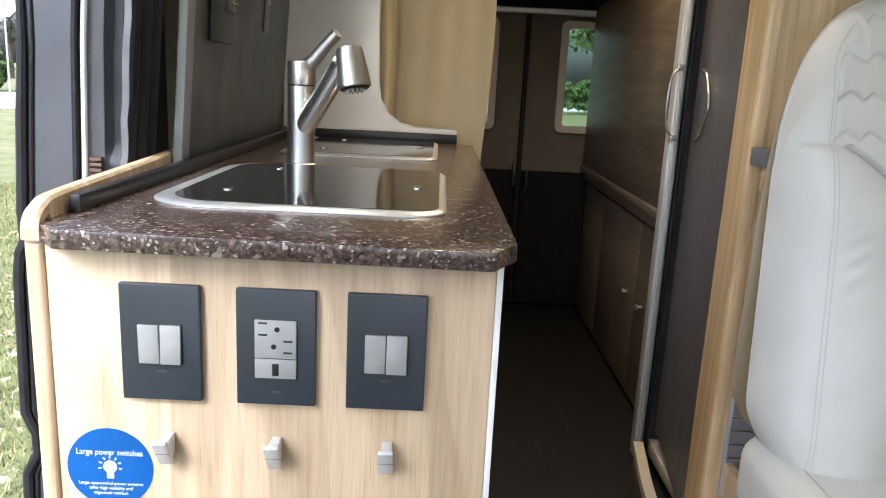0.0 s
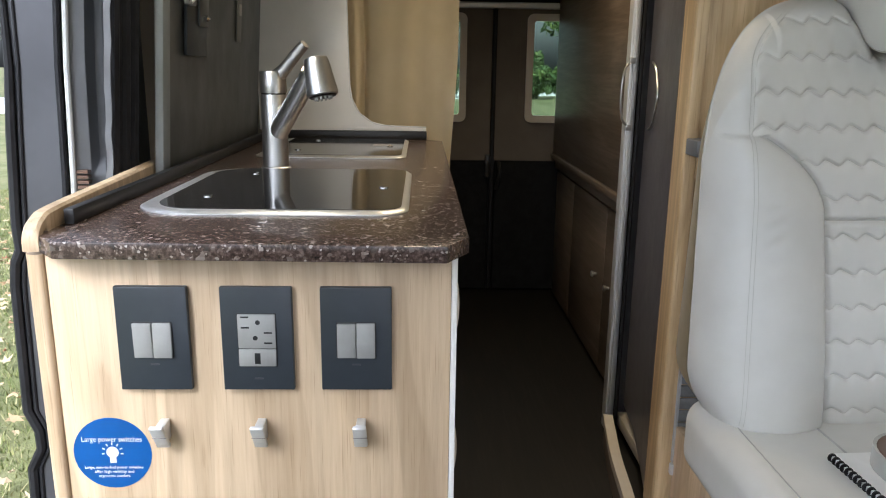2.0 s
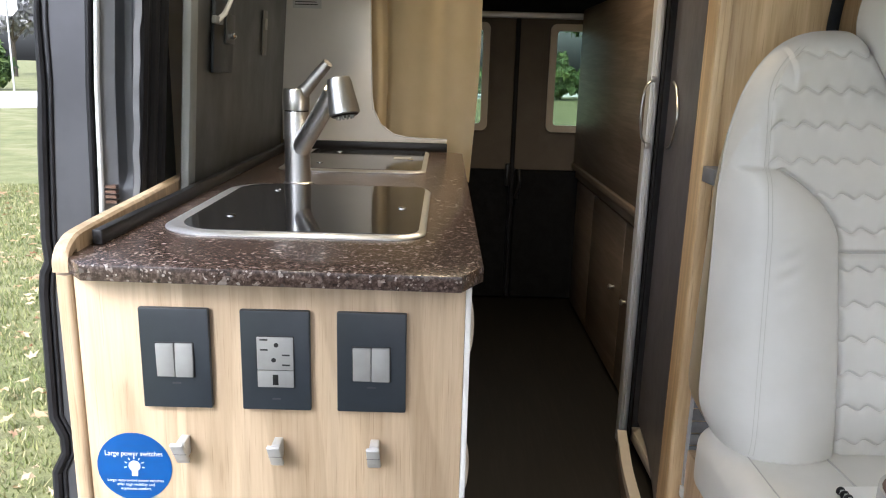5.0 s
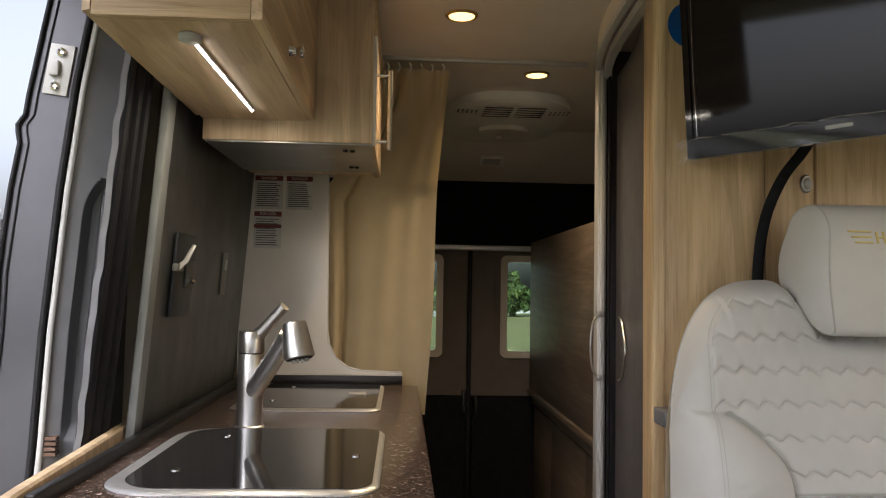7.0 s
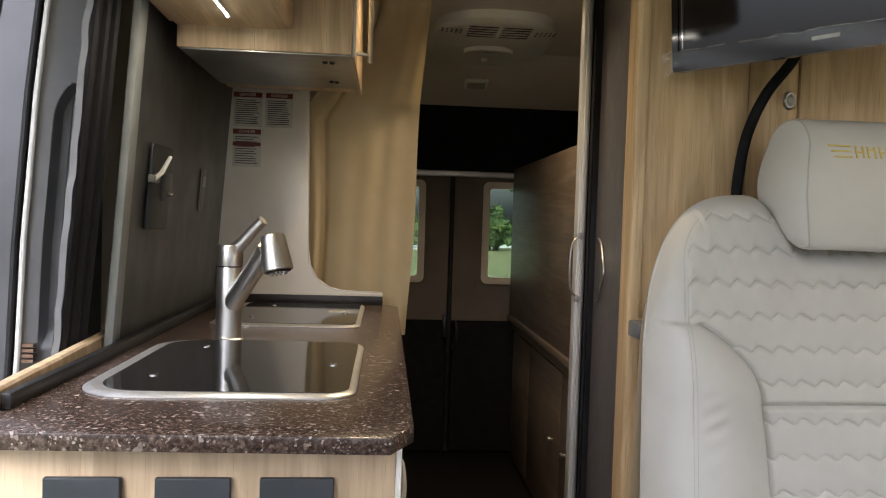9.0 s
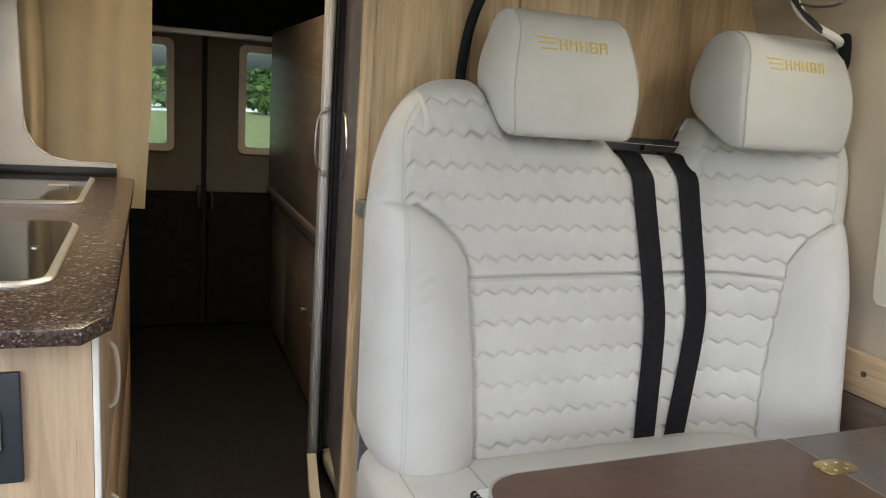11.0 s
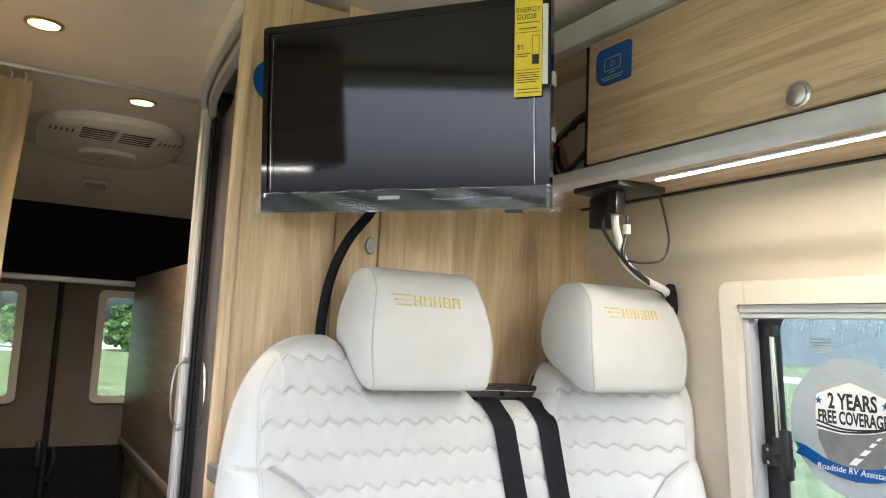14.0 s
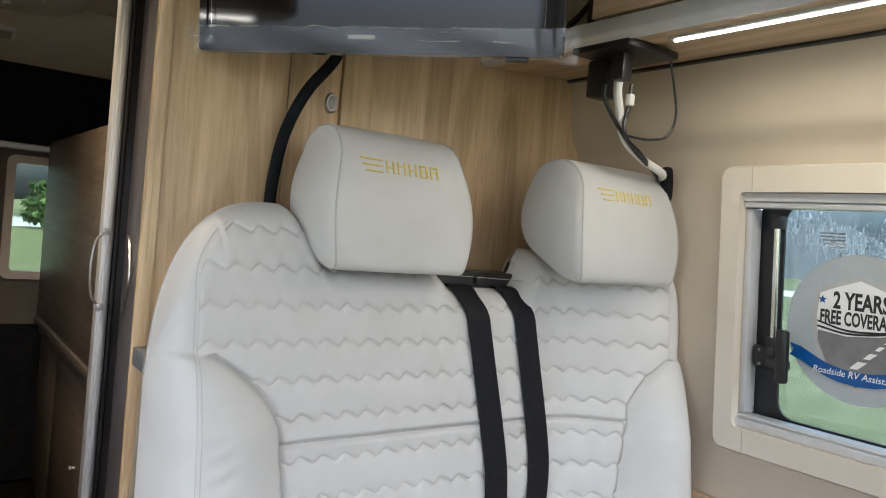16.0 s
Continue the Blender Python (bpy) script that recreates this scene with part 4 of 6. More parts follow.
part("lens", lathe([(0.034, 0.0), (0.033, -0.0035), (0.02, -0.0055), (0.001, -0.006)], pose(0.105, 0.88, ZC - 0.001)), WARM, dn, "glowing warm lens")
copy_thing(dn, pose(0.395, 1.385, ZC))


def lamp_at(px, py):
    d = bpy.data.lights.new("ceiling_lamp", "SPOT")
    d.energy, d.spot_size, d.spot_blend, d.color, d.shadow_soft_size = 11.0, radians(140), 1.0, (1.0, 0.74, 0.42), 0.034
    o = new("ceiling_lamp", d)
    o.matrix_world = look((px, py, ZC - 0.015), (px, py, 0))


lamp_at(0.105, 0.88)
lamp_at(0.395, 1.385)


def led_lamp(x, y0, y1, z, watts):
    d = bpy.data.lights.new("light_bar_lamp", "AREA")
    d.shape, d.size, d.size_y, d.energy, d.color = "RECTANGLE", 0.012, y1 - y0, watts, (1.0, 0.84, 0.58)
    new("light_bar_lamp", d).matrix_world = Matrix.Translation((x, (y0 + y1) / 2, z))


led_lamp(-0.361, 0.13, 0.565, 1.4845, 0.7)

fan = grp("roof_vent", (0.36, 2.0, ZC), "white oval roof vent cover with slots", "roof vent")
cx, cy = 0.37, 1.98


def oval(a, b, k=2.8, n=56):
    return [(cx + a * math.copysign(abs(math.cos(t)) ** (2 / k), math.cos(t)), cy + b * math.copysign(abs(math.sin(t)) ** (2 / k), math.sin(t))) for t in [2 * math.pi * i / n for i in range(n)]]


bm = bmesh.new()
lv = [[bm.verts.new((*p, z)) for p in o] for o, z in ((oval(0.245, 0.385), ZC), (oval(0.243, 0.382), ZC - 0.028), (oval(0.235, 0.370), ZC - 0.038), (oval(0.215, 0.34), ZC - 0.044), (oval(0.13, 0.20), ZC - 0.049))]
for a, b in zip(lv, lv[1:]):
    for k in range(56):
        bm.faces.new((a[k], a[(k + 1) % 56], b[(k + 1) % 56], b[k]))
bm.faces.new(lv[-1])
part("cover", bm, FANWHITE, fan)
for r in range(5):
    for sx0, sx1 in ((-0.115, -0.008), (0.008, 0.115)):
        part("slot", moved(box(sx0, sx1, -0.003, 0.003, -0.004, 0.0, 0.001), pose(cx, cy - 0.315 + 0.03 * r, ZC - 0.0435 - 0.0009 * r, 2, 0, 0)), BLACKPL, fan)
for sgn in (-1, 1):
    part("perforation", join(*[lathe([(0.0035, 0), (0.0035, -0.002)], pose(cx + sgn * (0.14 + 0.017 * (k % 5)), cy - 0.27 + 0.02 * (k // 5), ZC - 0.0465 + 0.0006 * (k % 5)), 8) for k in range(15)]), BLACKPL, fan)
part("control_panel", prism([(cx + 0.10 * math.cos(t), cy + 0.02 + 0.075 * math.sin(t)) for t in [2 * math.pi * i / 28 for i in range(28)]], "z", ZC - 0.066, ZC - 0.046, 0.004), FANWHITE, fan)
part("brand_mark", box(cx - 0.02, cx + 0.02, cy - 0.02, cy - 0.012, ZC - 0.0666, ZC - 0.0658, 0), GREYINK, fan)
part("pull_tab", box(cx - 0.012, cx + 0.012, cy + 0.14, cy + 0.17, ZC - 0.066, ZC - 0.044, 0.004), FANWHITE, fan)

# ---- open sliding side door ----
DY = 0.45
OUT = [(-0.42, -0.872), (0.10, -0.862), (0.20, -0.858), (0.245, -0.835), (0.285, -0.835), (0.33, -0.853), (0.60, -0.846), (0.645, -0.840), (0.67, -0.828), (0.72, -0.830), (0.90, -0.818), (1.02, -0.808), (1.14, -0.805), (1.30, -0.789), (1.385, -0.776), (1.405, -0.780), (1.42, -0.781), (1.44, -0.768), (1.48, -0.763), (1.61, -0.741), (1.70, -0.725), (1.82, -0.702)]


def profile(z, pts):
    return float(np.interp(z, [p[0] for p in pts], [p[1] for p in pts]))


INN = [(-0.42, -0.775), (0.3, -0.760), (0.8, -0.724), (1.02, -0.715), (1.3, -0.694), (1.5, -0.672), (1.67, -0.645), (1.82, -0.60)]
ZS = [-0.42 + 0.028 * k for k in range(81)]
ZS = sorted(set([z for z in ZS if z < 1.82] + [p[0] for p in OUT]))


def door_shell(xa, xb, y0, y1):
    """A body panel between two leaning lines, from y0 to y1."""
    bm = bmesh.new()
    g = [[bm.verts.new((x, y, z)) for x, y in ((xa(z), y0), (xb(z), y0), (xb(z), y1), (xa(z), y1))] for z in ZS]
    for a, b in zip(g, g[1:]):
        for k in range(4):
            bm.faces.new((a[k], a[(k + 1) % 4], b[(k + 1) % 4], b[k]))
    bm.faces.new(g[0])
    bm.faces.new(g[-1])
    return bm


def jamb_x(z):
    return -0.607 + 0.085 * (z - 1.0)


def xo(z):
    return profile(z, OUT)


def xi(z):
    return profile(z, INN)


sd = grp("sliding_door", (-0.75, 1.0, -0.42), "dark grey painted sliding van door standing open", "van door")
part("shell", door_shell(xo, xi, DY, 1.65), PAINT, sd)
part("inner_lining", door_shell(lambda z: xi(z) + 0.0005, lambda z: xi(z) + 0.004, DY + 0.12, 1.6), PANELGREY, sd, "grey inner door lining")


def lining_front():
    """The moulded lining that turns in behind the weather strip, with the sunk grip."""
    bm = bmesh.new()
    nu, zs, g = 90, [0.60 + 0.006 * k for k in range(203)], []
    for z in zs:
        x0, x1 = xi(z) + 0.006, max(jamb_x(z) - 0.018, xi(z) + 0.02)
        row = []
        for k in range(nu + 1):
            u = k / nu
            x = x0 + (x1 - x0) * u
            y = DY + 0.004 + 0.055 * u
            top = 1.325 - 0.06 * max(0.0, 1 - (x - xi(z) - 0.036) / 0.028) ** 2
            a = min(1, max(0, (x - xi(z) - 0.036) / 0.006)) * min(1, max(0, (top - z) / 0.012)) * min(1, max(0, (z - 0.815) / 0.03))
            b = min(1, max(0, (x - xi(z) - 0.054) / 0.003)) * min(1, max(0, (top - 0.02 - z) / 0.01))
            c = min(1, max(0, (x - xi(z) - 0.056) / 0.003)) * min(1, max(0, (top - 0.02 - z) / 0.01))
            row.append(bm.verts.new((x, y + 0.024 * a + 0.006 * b * a - 0.016 * c * a, z)))
        g.append(row)
    for a, b in zip(g, g[1:]):
        for k in range(nu):
            bm.faces.new((a[k], a[k + 1], b[k + 1], b[k]))
    return bm


part("lining_return", lining_front(), PANELGREY, sd, "grey moulded lining with a sunk grip")
part("outer_seal", tube([(xo(z) + 0.002, DY - 0.004, z) for z in ZS], [float(np.interp(z, (0.9, 1.25), (0.010, 0.004))) for z in ZS], 8), RUBBER, sd, "black rubber edge seal")
part("seal_fold", tube([(xo(z) + 0.018, DY - 0.002, z) for z in ZS], [float(np.interp(z, (0.9, 1.25), (0.004, 0.0015))) for z in ZS], 8), RUBBER, sd)
part("inner_seal", tube([(xi(z) - 0.003, DY - 0.003, z) for z in ZS], 0.0055, 8), RUBBER, sd)
part("light_seal", tube([(xi(z) + 0.010, DY + 0.004, z) for z in ZS], 0.0055, 8), TRIMGREY, sd, "pale weather strip")
lk = part("lock_plate", prism([(-0.736, 1.483), (-0.690, 1.477), (-0.676, 1.575), (-0.722, 1.581)], "y", DY - 0.006, DY + 0.001, 0.001), LABELGREY, sd, "bright metal striker plate")
for bx, bz in ((-0.7005, 1.562), (-0.711, 1.496)):
    part("bolt", lathe([(0.009, 0), (0.009, 0.004), (0.006, 0.006), (0.003, 0.003)], pose(bx, DY - 0.006, bz, 90, 0, 0), 16), CHROME, lk)
part("striker", box(-0.722, -0.702, DY - 0.016, DY - 0.0055, 1.515, 1.546, 0.004), LABELGREY, lk)
# Bright line drawn in for the highlight along the upper recess edge.
part("recess_highlight", tube(smooth_line([(-0.640, 0.487, 1.57), (-0.645, 0.488, 1.45), (-0.646, 0.487, 1.40), (-0.638, 0.492, 1.384), (-0.627, 0.500, 1.378)]), 0.0035, 8), ALU, sd)
part("notice_lines", join(*[box(-0.708, -0.686, 0.4555, 0.470, z, z + 0.006, 0) for z in (0.79, 0.80, 0.81, 0.82)]), BROWN, sd, "small dark red notice lines")

# door opening: rear jamb with rubber seals
structure("door_jamb", door_shell(lambda z: jamb_x(z) - 0.012, lambda z: jamb_x(z) + 0.004, 0.415, 0.53), RUBBER, "black rear jamb of the side door opening")
structure("jamb_seal", join(*[tube([(jamb_x(z) + xx, yy, z) for z in ZS if 0.75 < z < 1.8], rr, 8) for xx, yy, rr in ((-0.002, 0.425, 0.011), (0.006, 0.458, 0.010), (0.010, 0.49, 0.011))]), RUBBER, "ribbed black rubber door seal")
wv = [(jamb_x(z) - 0.004 + 0.001 * math.sin(9 * z) + 0.0012 * math.sin(61 * z), 0.405 + 0.003 * math.sin(17 * z) + 0.002 * math.sin(83 * z), z) for z in ZS if 0.75 < z < 1.8]
structure("jamb_flange", join(strap(wv, 0.011, 0.003, (1, 0.25, 0))), PANELGREY, "bare metal flange along the jamb")
structure("door_sill", box(-0.76, -0.60, -0.95, 0.42, ZF - 0.08, ZF - 0.01, 0.01), PAINT, "dark sill of the side door")

# ---- bench seat ----
SX0, SX1, SZ0 = 0.412, 1.380, 0.440
bench = grp("bench_seat", (0.89, 0.0, ZF), "two-place bench in quilted cream leather with headrests", "bench seat")


def seat_top(x):
    """Height of the backrest's upper edge."""
    if x < 0.60:
        return 0.83 + 0.315 * max(0.0, 1 - min(1.0, (0.60 - x) / 0.189) ** 2.6) ** 0.40
    if x < 0.68:
        return 1.145 - 0.078 * (0.5 - 0.5 * math.cos(math.pi * (x - 0.60) / 0.08))
    if x < 1.335:
        t = 1.067
        if x > 1.07:
            k = min(1, (x - 1.07) / 0.045)
            t += 0.040 * k * k * (3 - 2 * k)
        if x > 0.875:
            t -= 0.037 * min(1.0, (x - 0.875) / 0.04) * (1 - min(1.0, max(0.0, (x - 1.062) / 0.03)))
        return t
    return 1.107 - 0.20 * ((x - 1.335) / 0.045) ** 2


def groove_left(z):
    if z > 0.80:
        return 0.592 - 0.107 * min(1, max(0, (z - 0.80) / 0.128)) ** 2.2
    return 0.592 + 0.020 * math.sin((0.80 - z) / 0.33 * math.pi * 0.5)


def groove_right(z):
    if z > 0.80:
        return 1.268 + 0.07 * min(1, max(0, (z - 0.80) / 0.12)) ** 2.2
    return 1.268 - 0.030 * math.sin((0.80 - z) / 0.33 * math.pi * 0.5)


WAVES = [0.489 + 0.0568 * k for k in range(6)] + [0.834 + 0.0542 * k for k in range(6)]


def wave_at(x):
    ph = (x - 0.40) / 0.0365 * 2 * math.pi
    return 0.0046 * math.sin(ph + 0.3 * math.sin(ph))


def spread(x, z):
    """The outer side bolster widens downwards and rounds in at its foot."""
    k = max(0.0, min(1.0, (0.60 - x) / 0.188))
    foot = max(0.0, 1 - (z - SZ0) / 0.10)
    if x > 1.27:
        r = min(1.0, (x - 1.27) / 0.11)
        return x + r * (0.007 - 0.024 * min(1.0, max(0.0, (0.98 - z) / 0.2)))
    return x + k * (0.010 - 0.009 * min(1.0, max(0.0, (0.95 - z) / 0.40)) + 0.05 * foot * foot)


def stitch_x(z):
    """The edge stitching runs inside the backrest's outline."""
    w = 0.465 + 0.075 * max(0.0, (z - 1.0) / 0.133) ** 2.5
    x = w
    for _ in range(3):
        x = w - (spread(x, z) - x)
    return x


def seat_front(x, z):
    """Depth of the leather surface: recline, side bolsters, seams and waved quilting."""
    side = min(1, max(0, (x - 1.13) / 0.24))
    y = 0.118 + (z - 0.5) * 0.125 - 0.115 * side * side * (3 - 2 * side)
    zt = seat_top(x)
    d = min(x - SX0, SX1 - x, (zt - z) * (0.62 if x < 0.5 else 1.0), (z - SZ0) * 1.4)
    R = 0.05 if x < 1.2 else 0.032
    if d < R:
        k = 1 - max(0, d) / R
        y += R * 1.5 * (1 - math.sqrt(max(0, 1 - k * k)))
    gl, gr = groove_left(z), groove_right(z)
    if z < 0.928 and x < gl:
        s = (gl - x) / (gl - SX0)
        y -= 0.040 * math.sin(math.pi * min(1, s * 0.95 + 0.05)) ** 0.7 * min(1, (0.928 - z) / 0.10) ** 0.5
        y += 0.0016 * math.sin(190 * z - 110 * x + 2 * math.sin(23 * z)) * max(0, 1 - abs(x - 0.495) / 0.03) * max(0, 1 - abs(z - 0.78) / 0.11)
    elif z < 0.92 and x > gr:
        s = (x - gr) / (SX1 - gr)
        y -= 0.040 * math.sin(0.5 * math.pi * min(1, 1.7 * s)) ** 0.8 * min(1, (0.92 - z) / 0.14) ** 0.6
    else:
        near = min(abs(z - (w + wave_at(x))) for w in WAVES)
        inside = 1.0 if (x > stitch_x(z) + 0.006 and x < 1.335) else 0.0
        y += inside * 0.0026 * math.exp(-(near / 0.0023) ** 2)
        y -= inside * 0.0042 * math.sin(0.5 * math.pi * min(1, near / 0.026)) ** 0.8
    sg = abs(z - 0.798 - 0.003 * math.sin((x - 0.59) * 4.5))
    if gl < x < gr:
        y += 0.009 * math.exp(-(sg / 0.0045) ** 2)
    if z < 0.93:
        y += 0.010 * math.exp(-((x - gl) / 0.0055) ** 2)
    if z < 0.92:
        y += 0.010 * math.exp(-((x - gr) / 0.0055) ** 2)
    return y


def seat_back_mesh(nx=480, nz=500):
    xs = [SX0 + 0.06 * (k / 40) ** 2 for k in range(40)] + [SX0 + 0.06 + (SX1 - SX0 - 0.08) * k / (nx - 70) for k in range(nx - 70)]
    xs += [SX1 - 0.02 * (1 - k / 30) ** 2 for k in range(31)]
    verts, faces = [], []
    for x in xs:
        zt = seat_top(x)
        for j in range(nz + 1):
            z = SZ0 + (zt - SZ0) * j / nz
            verts.append((spread(x, z), seat_front(x, z), z))
    w = nz + 1
    for i in range(nx):
        for j in range(nz):
            a = i * w + j
            faces.append((a, a + w, a + w + 1, a + 1))
    loop = [i * w for i in range(nx + 1)] + [nx * w + j for j in range(1, nz + 1)] + [i * w + nz for i in range(nx - 1, -1, -1)] + [j for j in range(nz - 1, 0, -1)]
    n0 = len(verts)
    for k in loop:
        x, y, z = verts[k]
        verts.append((0.887 + (x - 0.887) * 0.985, 0.275, SZ0 + (z - SZ0) * 0.99))
    m = len(loop)
    for k in range(m):
        faces.append((loop[k], loop[(k + 1) % m], n0 + (k + 1) % m, n0 + k))
    faces.append(tuple(n0 + k for k in range(m)))
    me = bpy.data.meshes.new("backrest")
    me.from_pydata(verts, [], faces)
    me.materials.append(LEATHER)
    me.shade_smooth()
    return me


br = new("backrest", seat_back_mesh())
tagged(br, "cream leather backrest with waved quilting and side bolsters")
bpy.context.view_layer.update()
br.parent = bench
br.matrix_parent_inverse = bench.matrix_world.inverted()


THREAD = cloudy("grey_thread", (0.46, 0.455, 0.425), (0.50, 0.49, 0.46), 0.7, scale=60, bumpy=0.0)
for w in WAVES:
    run = []
    for k in range(600):
        x = 0.480 + 0.850 * k / 599
        z = w + wave_at(x)
        if x > stitch_x(z) + 0.006 and z < seat_top(x) - 0.012 and (z > 0.925 or groove_left(z) + 0.006 < x < groove_right(z) - 0.006):
            run.append((spread(x, z), seat_front(x, z) - 0.0004, z))
    if len(run) > 10:
        part("quilting_stitch", tube(run, 0.0006, 5), THREAD, br)
part("cross_seam", tube([(x, seat_front(x, z) - 0.001, z) for x, z in [(0.60 + 0.66 * k / 80, 0.798 + 0.003 * math.sin((0.01 + 0.66 * k / 80) * 4.5)) for k in range(81)]], 0.0011, 5), THREAD, br)
for fn, zt in ((groove_left, 0.925), (groove_right, 0.915)):
    part("bolster_seam", tube([(spread(fn(z), z), seat_front(fn(z), z) - 0.001, z) for z in [0.465 + (zt - 0.465) * k / 120 for k in range(121)]], 0.0012, 5), THREAD, br)
for off in (0.0, 0.006):
    part("edge_stitch", tube([(spread(stitch_x(z) + off, z), seat_front(stitch_x(z) + off, z) - 0.0002, z) for z in [0.475 + 0.64 * k / 200 for k in range(201)]], 0.0005, 5), THREAD, br)


def soft_box(x0, x1, y0, y1, z0, z1, r, seg=7):
    return box(x0, x1, y0, y1, z0, z1, r, seg)


cs = part("seat_cushion", soft_box(0.424, 1.362, -0.43, 0.24, 0.330, 0.469, 0.042), LEATHER, bench, "cream leather seat cushion")
part("seam", tube(smooth_line([(0.466, 0.20, 0.4690), (0.466, -0.10, 0.4692), (0.468, -0.30, 0.4690), (0.48, -0.395, 0.4672)], 6), 0.0012, 6), LABELGREY, cs)
part("seam", tube(smooth_line([(0.59, 0.20, 0.4685), (0.60, -0.10, 0.4690), (0.60, -0.38, 0.4685)], 6), 0.0022, 6), LABELGREY, cs)
part("front_seam", tube([(0.48, -0.395, 0.4672), (0.9, -0.397, 0.4672), (1.30, -0.395, 0.4672)], 0.0012, 6), LABELGREY, cs)


HEAD = [(0.128, 1.058), (0.120, 1.085), (0.121, 1.13), (0.129, 1.18), (0.146, 1.23), (0.170, 1.260), (0.205, 1.273), (0.245, 1.268), (0.272, 1.247), (0.286, 1.20), (0.281, 1.15), (0.257, 1.112), (0.210, 1.084), (0.165, 1.060)]


def head_profile():
    """The headrest from the side: a wedge that leans back, with a round top."""
    line = smooth_line([(*p, 0) for p in [HEAD[-2], HEAD[-1]] + HEAD + HEAD[:2]], 6)
    return [(p.x, p.y) for p in line[12:12 + 6 * len(HEAD)]]


def head_half(z):
    """Half the headrest's width at a height."""
    t = (z - 1.058) / 0.215
    return 0.1165 + 0.010 * math.sin(math.pi * min(1, t * 1.25)) - 0.0085 * t ** 2


def headrest_shape(cx):
    bm = bmesh.new()
    pr = head_profile()
    n = len(pr)
    cy, cz = sum(p[0] for p in pr) / n, sum(p[1] for p in pr) / n
    ends = [(1.0, 0.20, 0.011), (1.0, 0.5, 0.009), (1.0, 0.78, 0.005), (1.0, 0.90, 0.0025), (1.0, 0.945, 0.0), (0.99, 0.972, 0.0), (0.965, 0.99, 0.0), (0.93, 1.0, 0.0)]
    secs = [(-a, k, -o) for a, k, o in ends] + [(0.93 * j / 5, 1.0 + 0.006 * (1 - abs(j) / 5), 0.0) for j in range(-4, 5)] + [(a, k, o) for a, k, o in reversed(ends)]
    rows = [[bm.verts.new((cx + a * head_half(cz + (z - cz) * k) + o, cy + (y - cy) * k, cz + (z - cz) * k)) for y, z in pr] for a, k, o in secs]
    for a, b in zip(rows, rows[1:]):
        for k in range(n):
            bm.faces.new((a[k], a[(k + 1) % n], b[(k + 1) % n], b[k]))
    bm.faces.new(rows[0])
    bm.faces.new(rows[-1])
    return bm


for cx, sy, sz, wide in ((0.757, 0.0, 0.0, 1.0), (1.203, -0.06, 0.003, 1.06)):
    back = pose(0, sy, sz) @ Matrix.Translation((cx, 0, 0)) @ Matrix.Diagonal((wide, 1, 1, 1)) @ Matrix.Translation((-cx, 0, 0))
    h = part("headrest", moved(headrest_shape(cx), back), LEATHER, bench, "cream leather headrest with gold embroidery")
    pr = head_profile()
    my, mz = sum(p[0] for p in pr) / len(pr), sum(p[1] for p in pr) / len(pr)
    for sg in (-1, 1):
        loop = [(cx + sg * 0.985 * head_half(z), my + (y - my) * 0.984, mz + (z - mz) * 0.984) for y, z in pr + pr[:1]]
        part("piping", moved(tube(loop, 0.0013, 6), back), THREAD, h)
    M = Matrix.Translation((cx - 0.012, 0.1382 + sy, 1.214 + sz)) @ pose(0, 0, 0, 90 - 18.5, 0, 0) @ Matrix.Diagonal((1.06, 1, 1, 1))
    for k in range(3):
        yy = 0.010 - 0.0095 * k
        part("emblem_bar", moved(box(-0.066 + 0.004 * k, -0.030, yy - 0.0014, yy + 0.0014, -0.004, 0.0006, 0.0003), M), GOLD, h, "gold embroidered bar")
    for k in range(5):
        x = -0.024 + 0.019 * k
        pcs = [box(x, x + 0.0034, -0.010, 0.010, -0.004, 0.0006, 0.0003), box(x + 0.011, x + 0.0142, -0.010, 0.010, -0.004, 0.0006, 0.0003)]
        pcs += [box(x, x + 0.0142, yy - 0.0013, yy + 0.0013, -0.004, 0.0006, 0.0003) for yy in ((0.0,), (0.004, ), (0.0,), (0.009, 0.0, -0.009), (0.009, 0.001))[k]]
        part("emblem_block", moved(join(*pcs), M), GOLD, h, "gold embroidered block")
    for sx in (-0.06, 0.06):
        part("stem", tube([(cx + sx, 0.215, 1.00), (cx + sx, 0.215, 1.11)], 0.006, 10), CHROME, h)

part("base_side", box(0.462, 0.478, -0.40, YB - 0.006, ZF, 0.343, 0.002), OAK, bench)
part("base_front", box(0.4785, 1.33, -0.40, -0.384, ZF, 0.343, 0.002), OAK, bench)
part("base_core", box(0.479, 1.33, -0.383, 0.33, 0.0, 0.343, 0.002), BLACKPL, bench)
part("vent_slot", box(0.4592, 0.4625, 0.21, 0.335, -0.005, 0.10, 0.001), BLACKPL, bench, "black vent slot")
part("panel_joint", box(0.4585, 0.462, 0.030, 0.048, ZF, 0.30, 0.001), PANELGREY, bench, "dark metal joint strip")
part("joint_cover", box(0.4590, 0.4618, 0.0485, 0.15, ZF, 0.30, 0.001), OAK, bench)
part("lock", lathe([(0.018, 0), (0.018, 0.006), (0.013, 0.010), (0.013, 0.020), (0.010, 0.022), (0.002, 0.020)], pose(0.462, -0.008, 0.222, 0, -90, 0), 20), CHROME, bench, "round chrome lock")
bk = grp("belt_buckle", (0.44, 0.13, 0.3), "black seat belt buckle on a short strap", "buckle")
part("buckle", moved(box(-0.011, 0.011, -0.024, 0.024, -0.05, 0.05, 0.006, 3), pose(0.437, 0.135, 0.215, 8, 0, 0)), BLACKPL, bk)
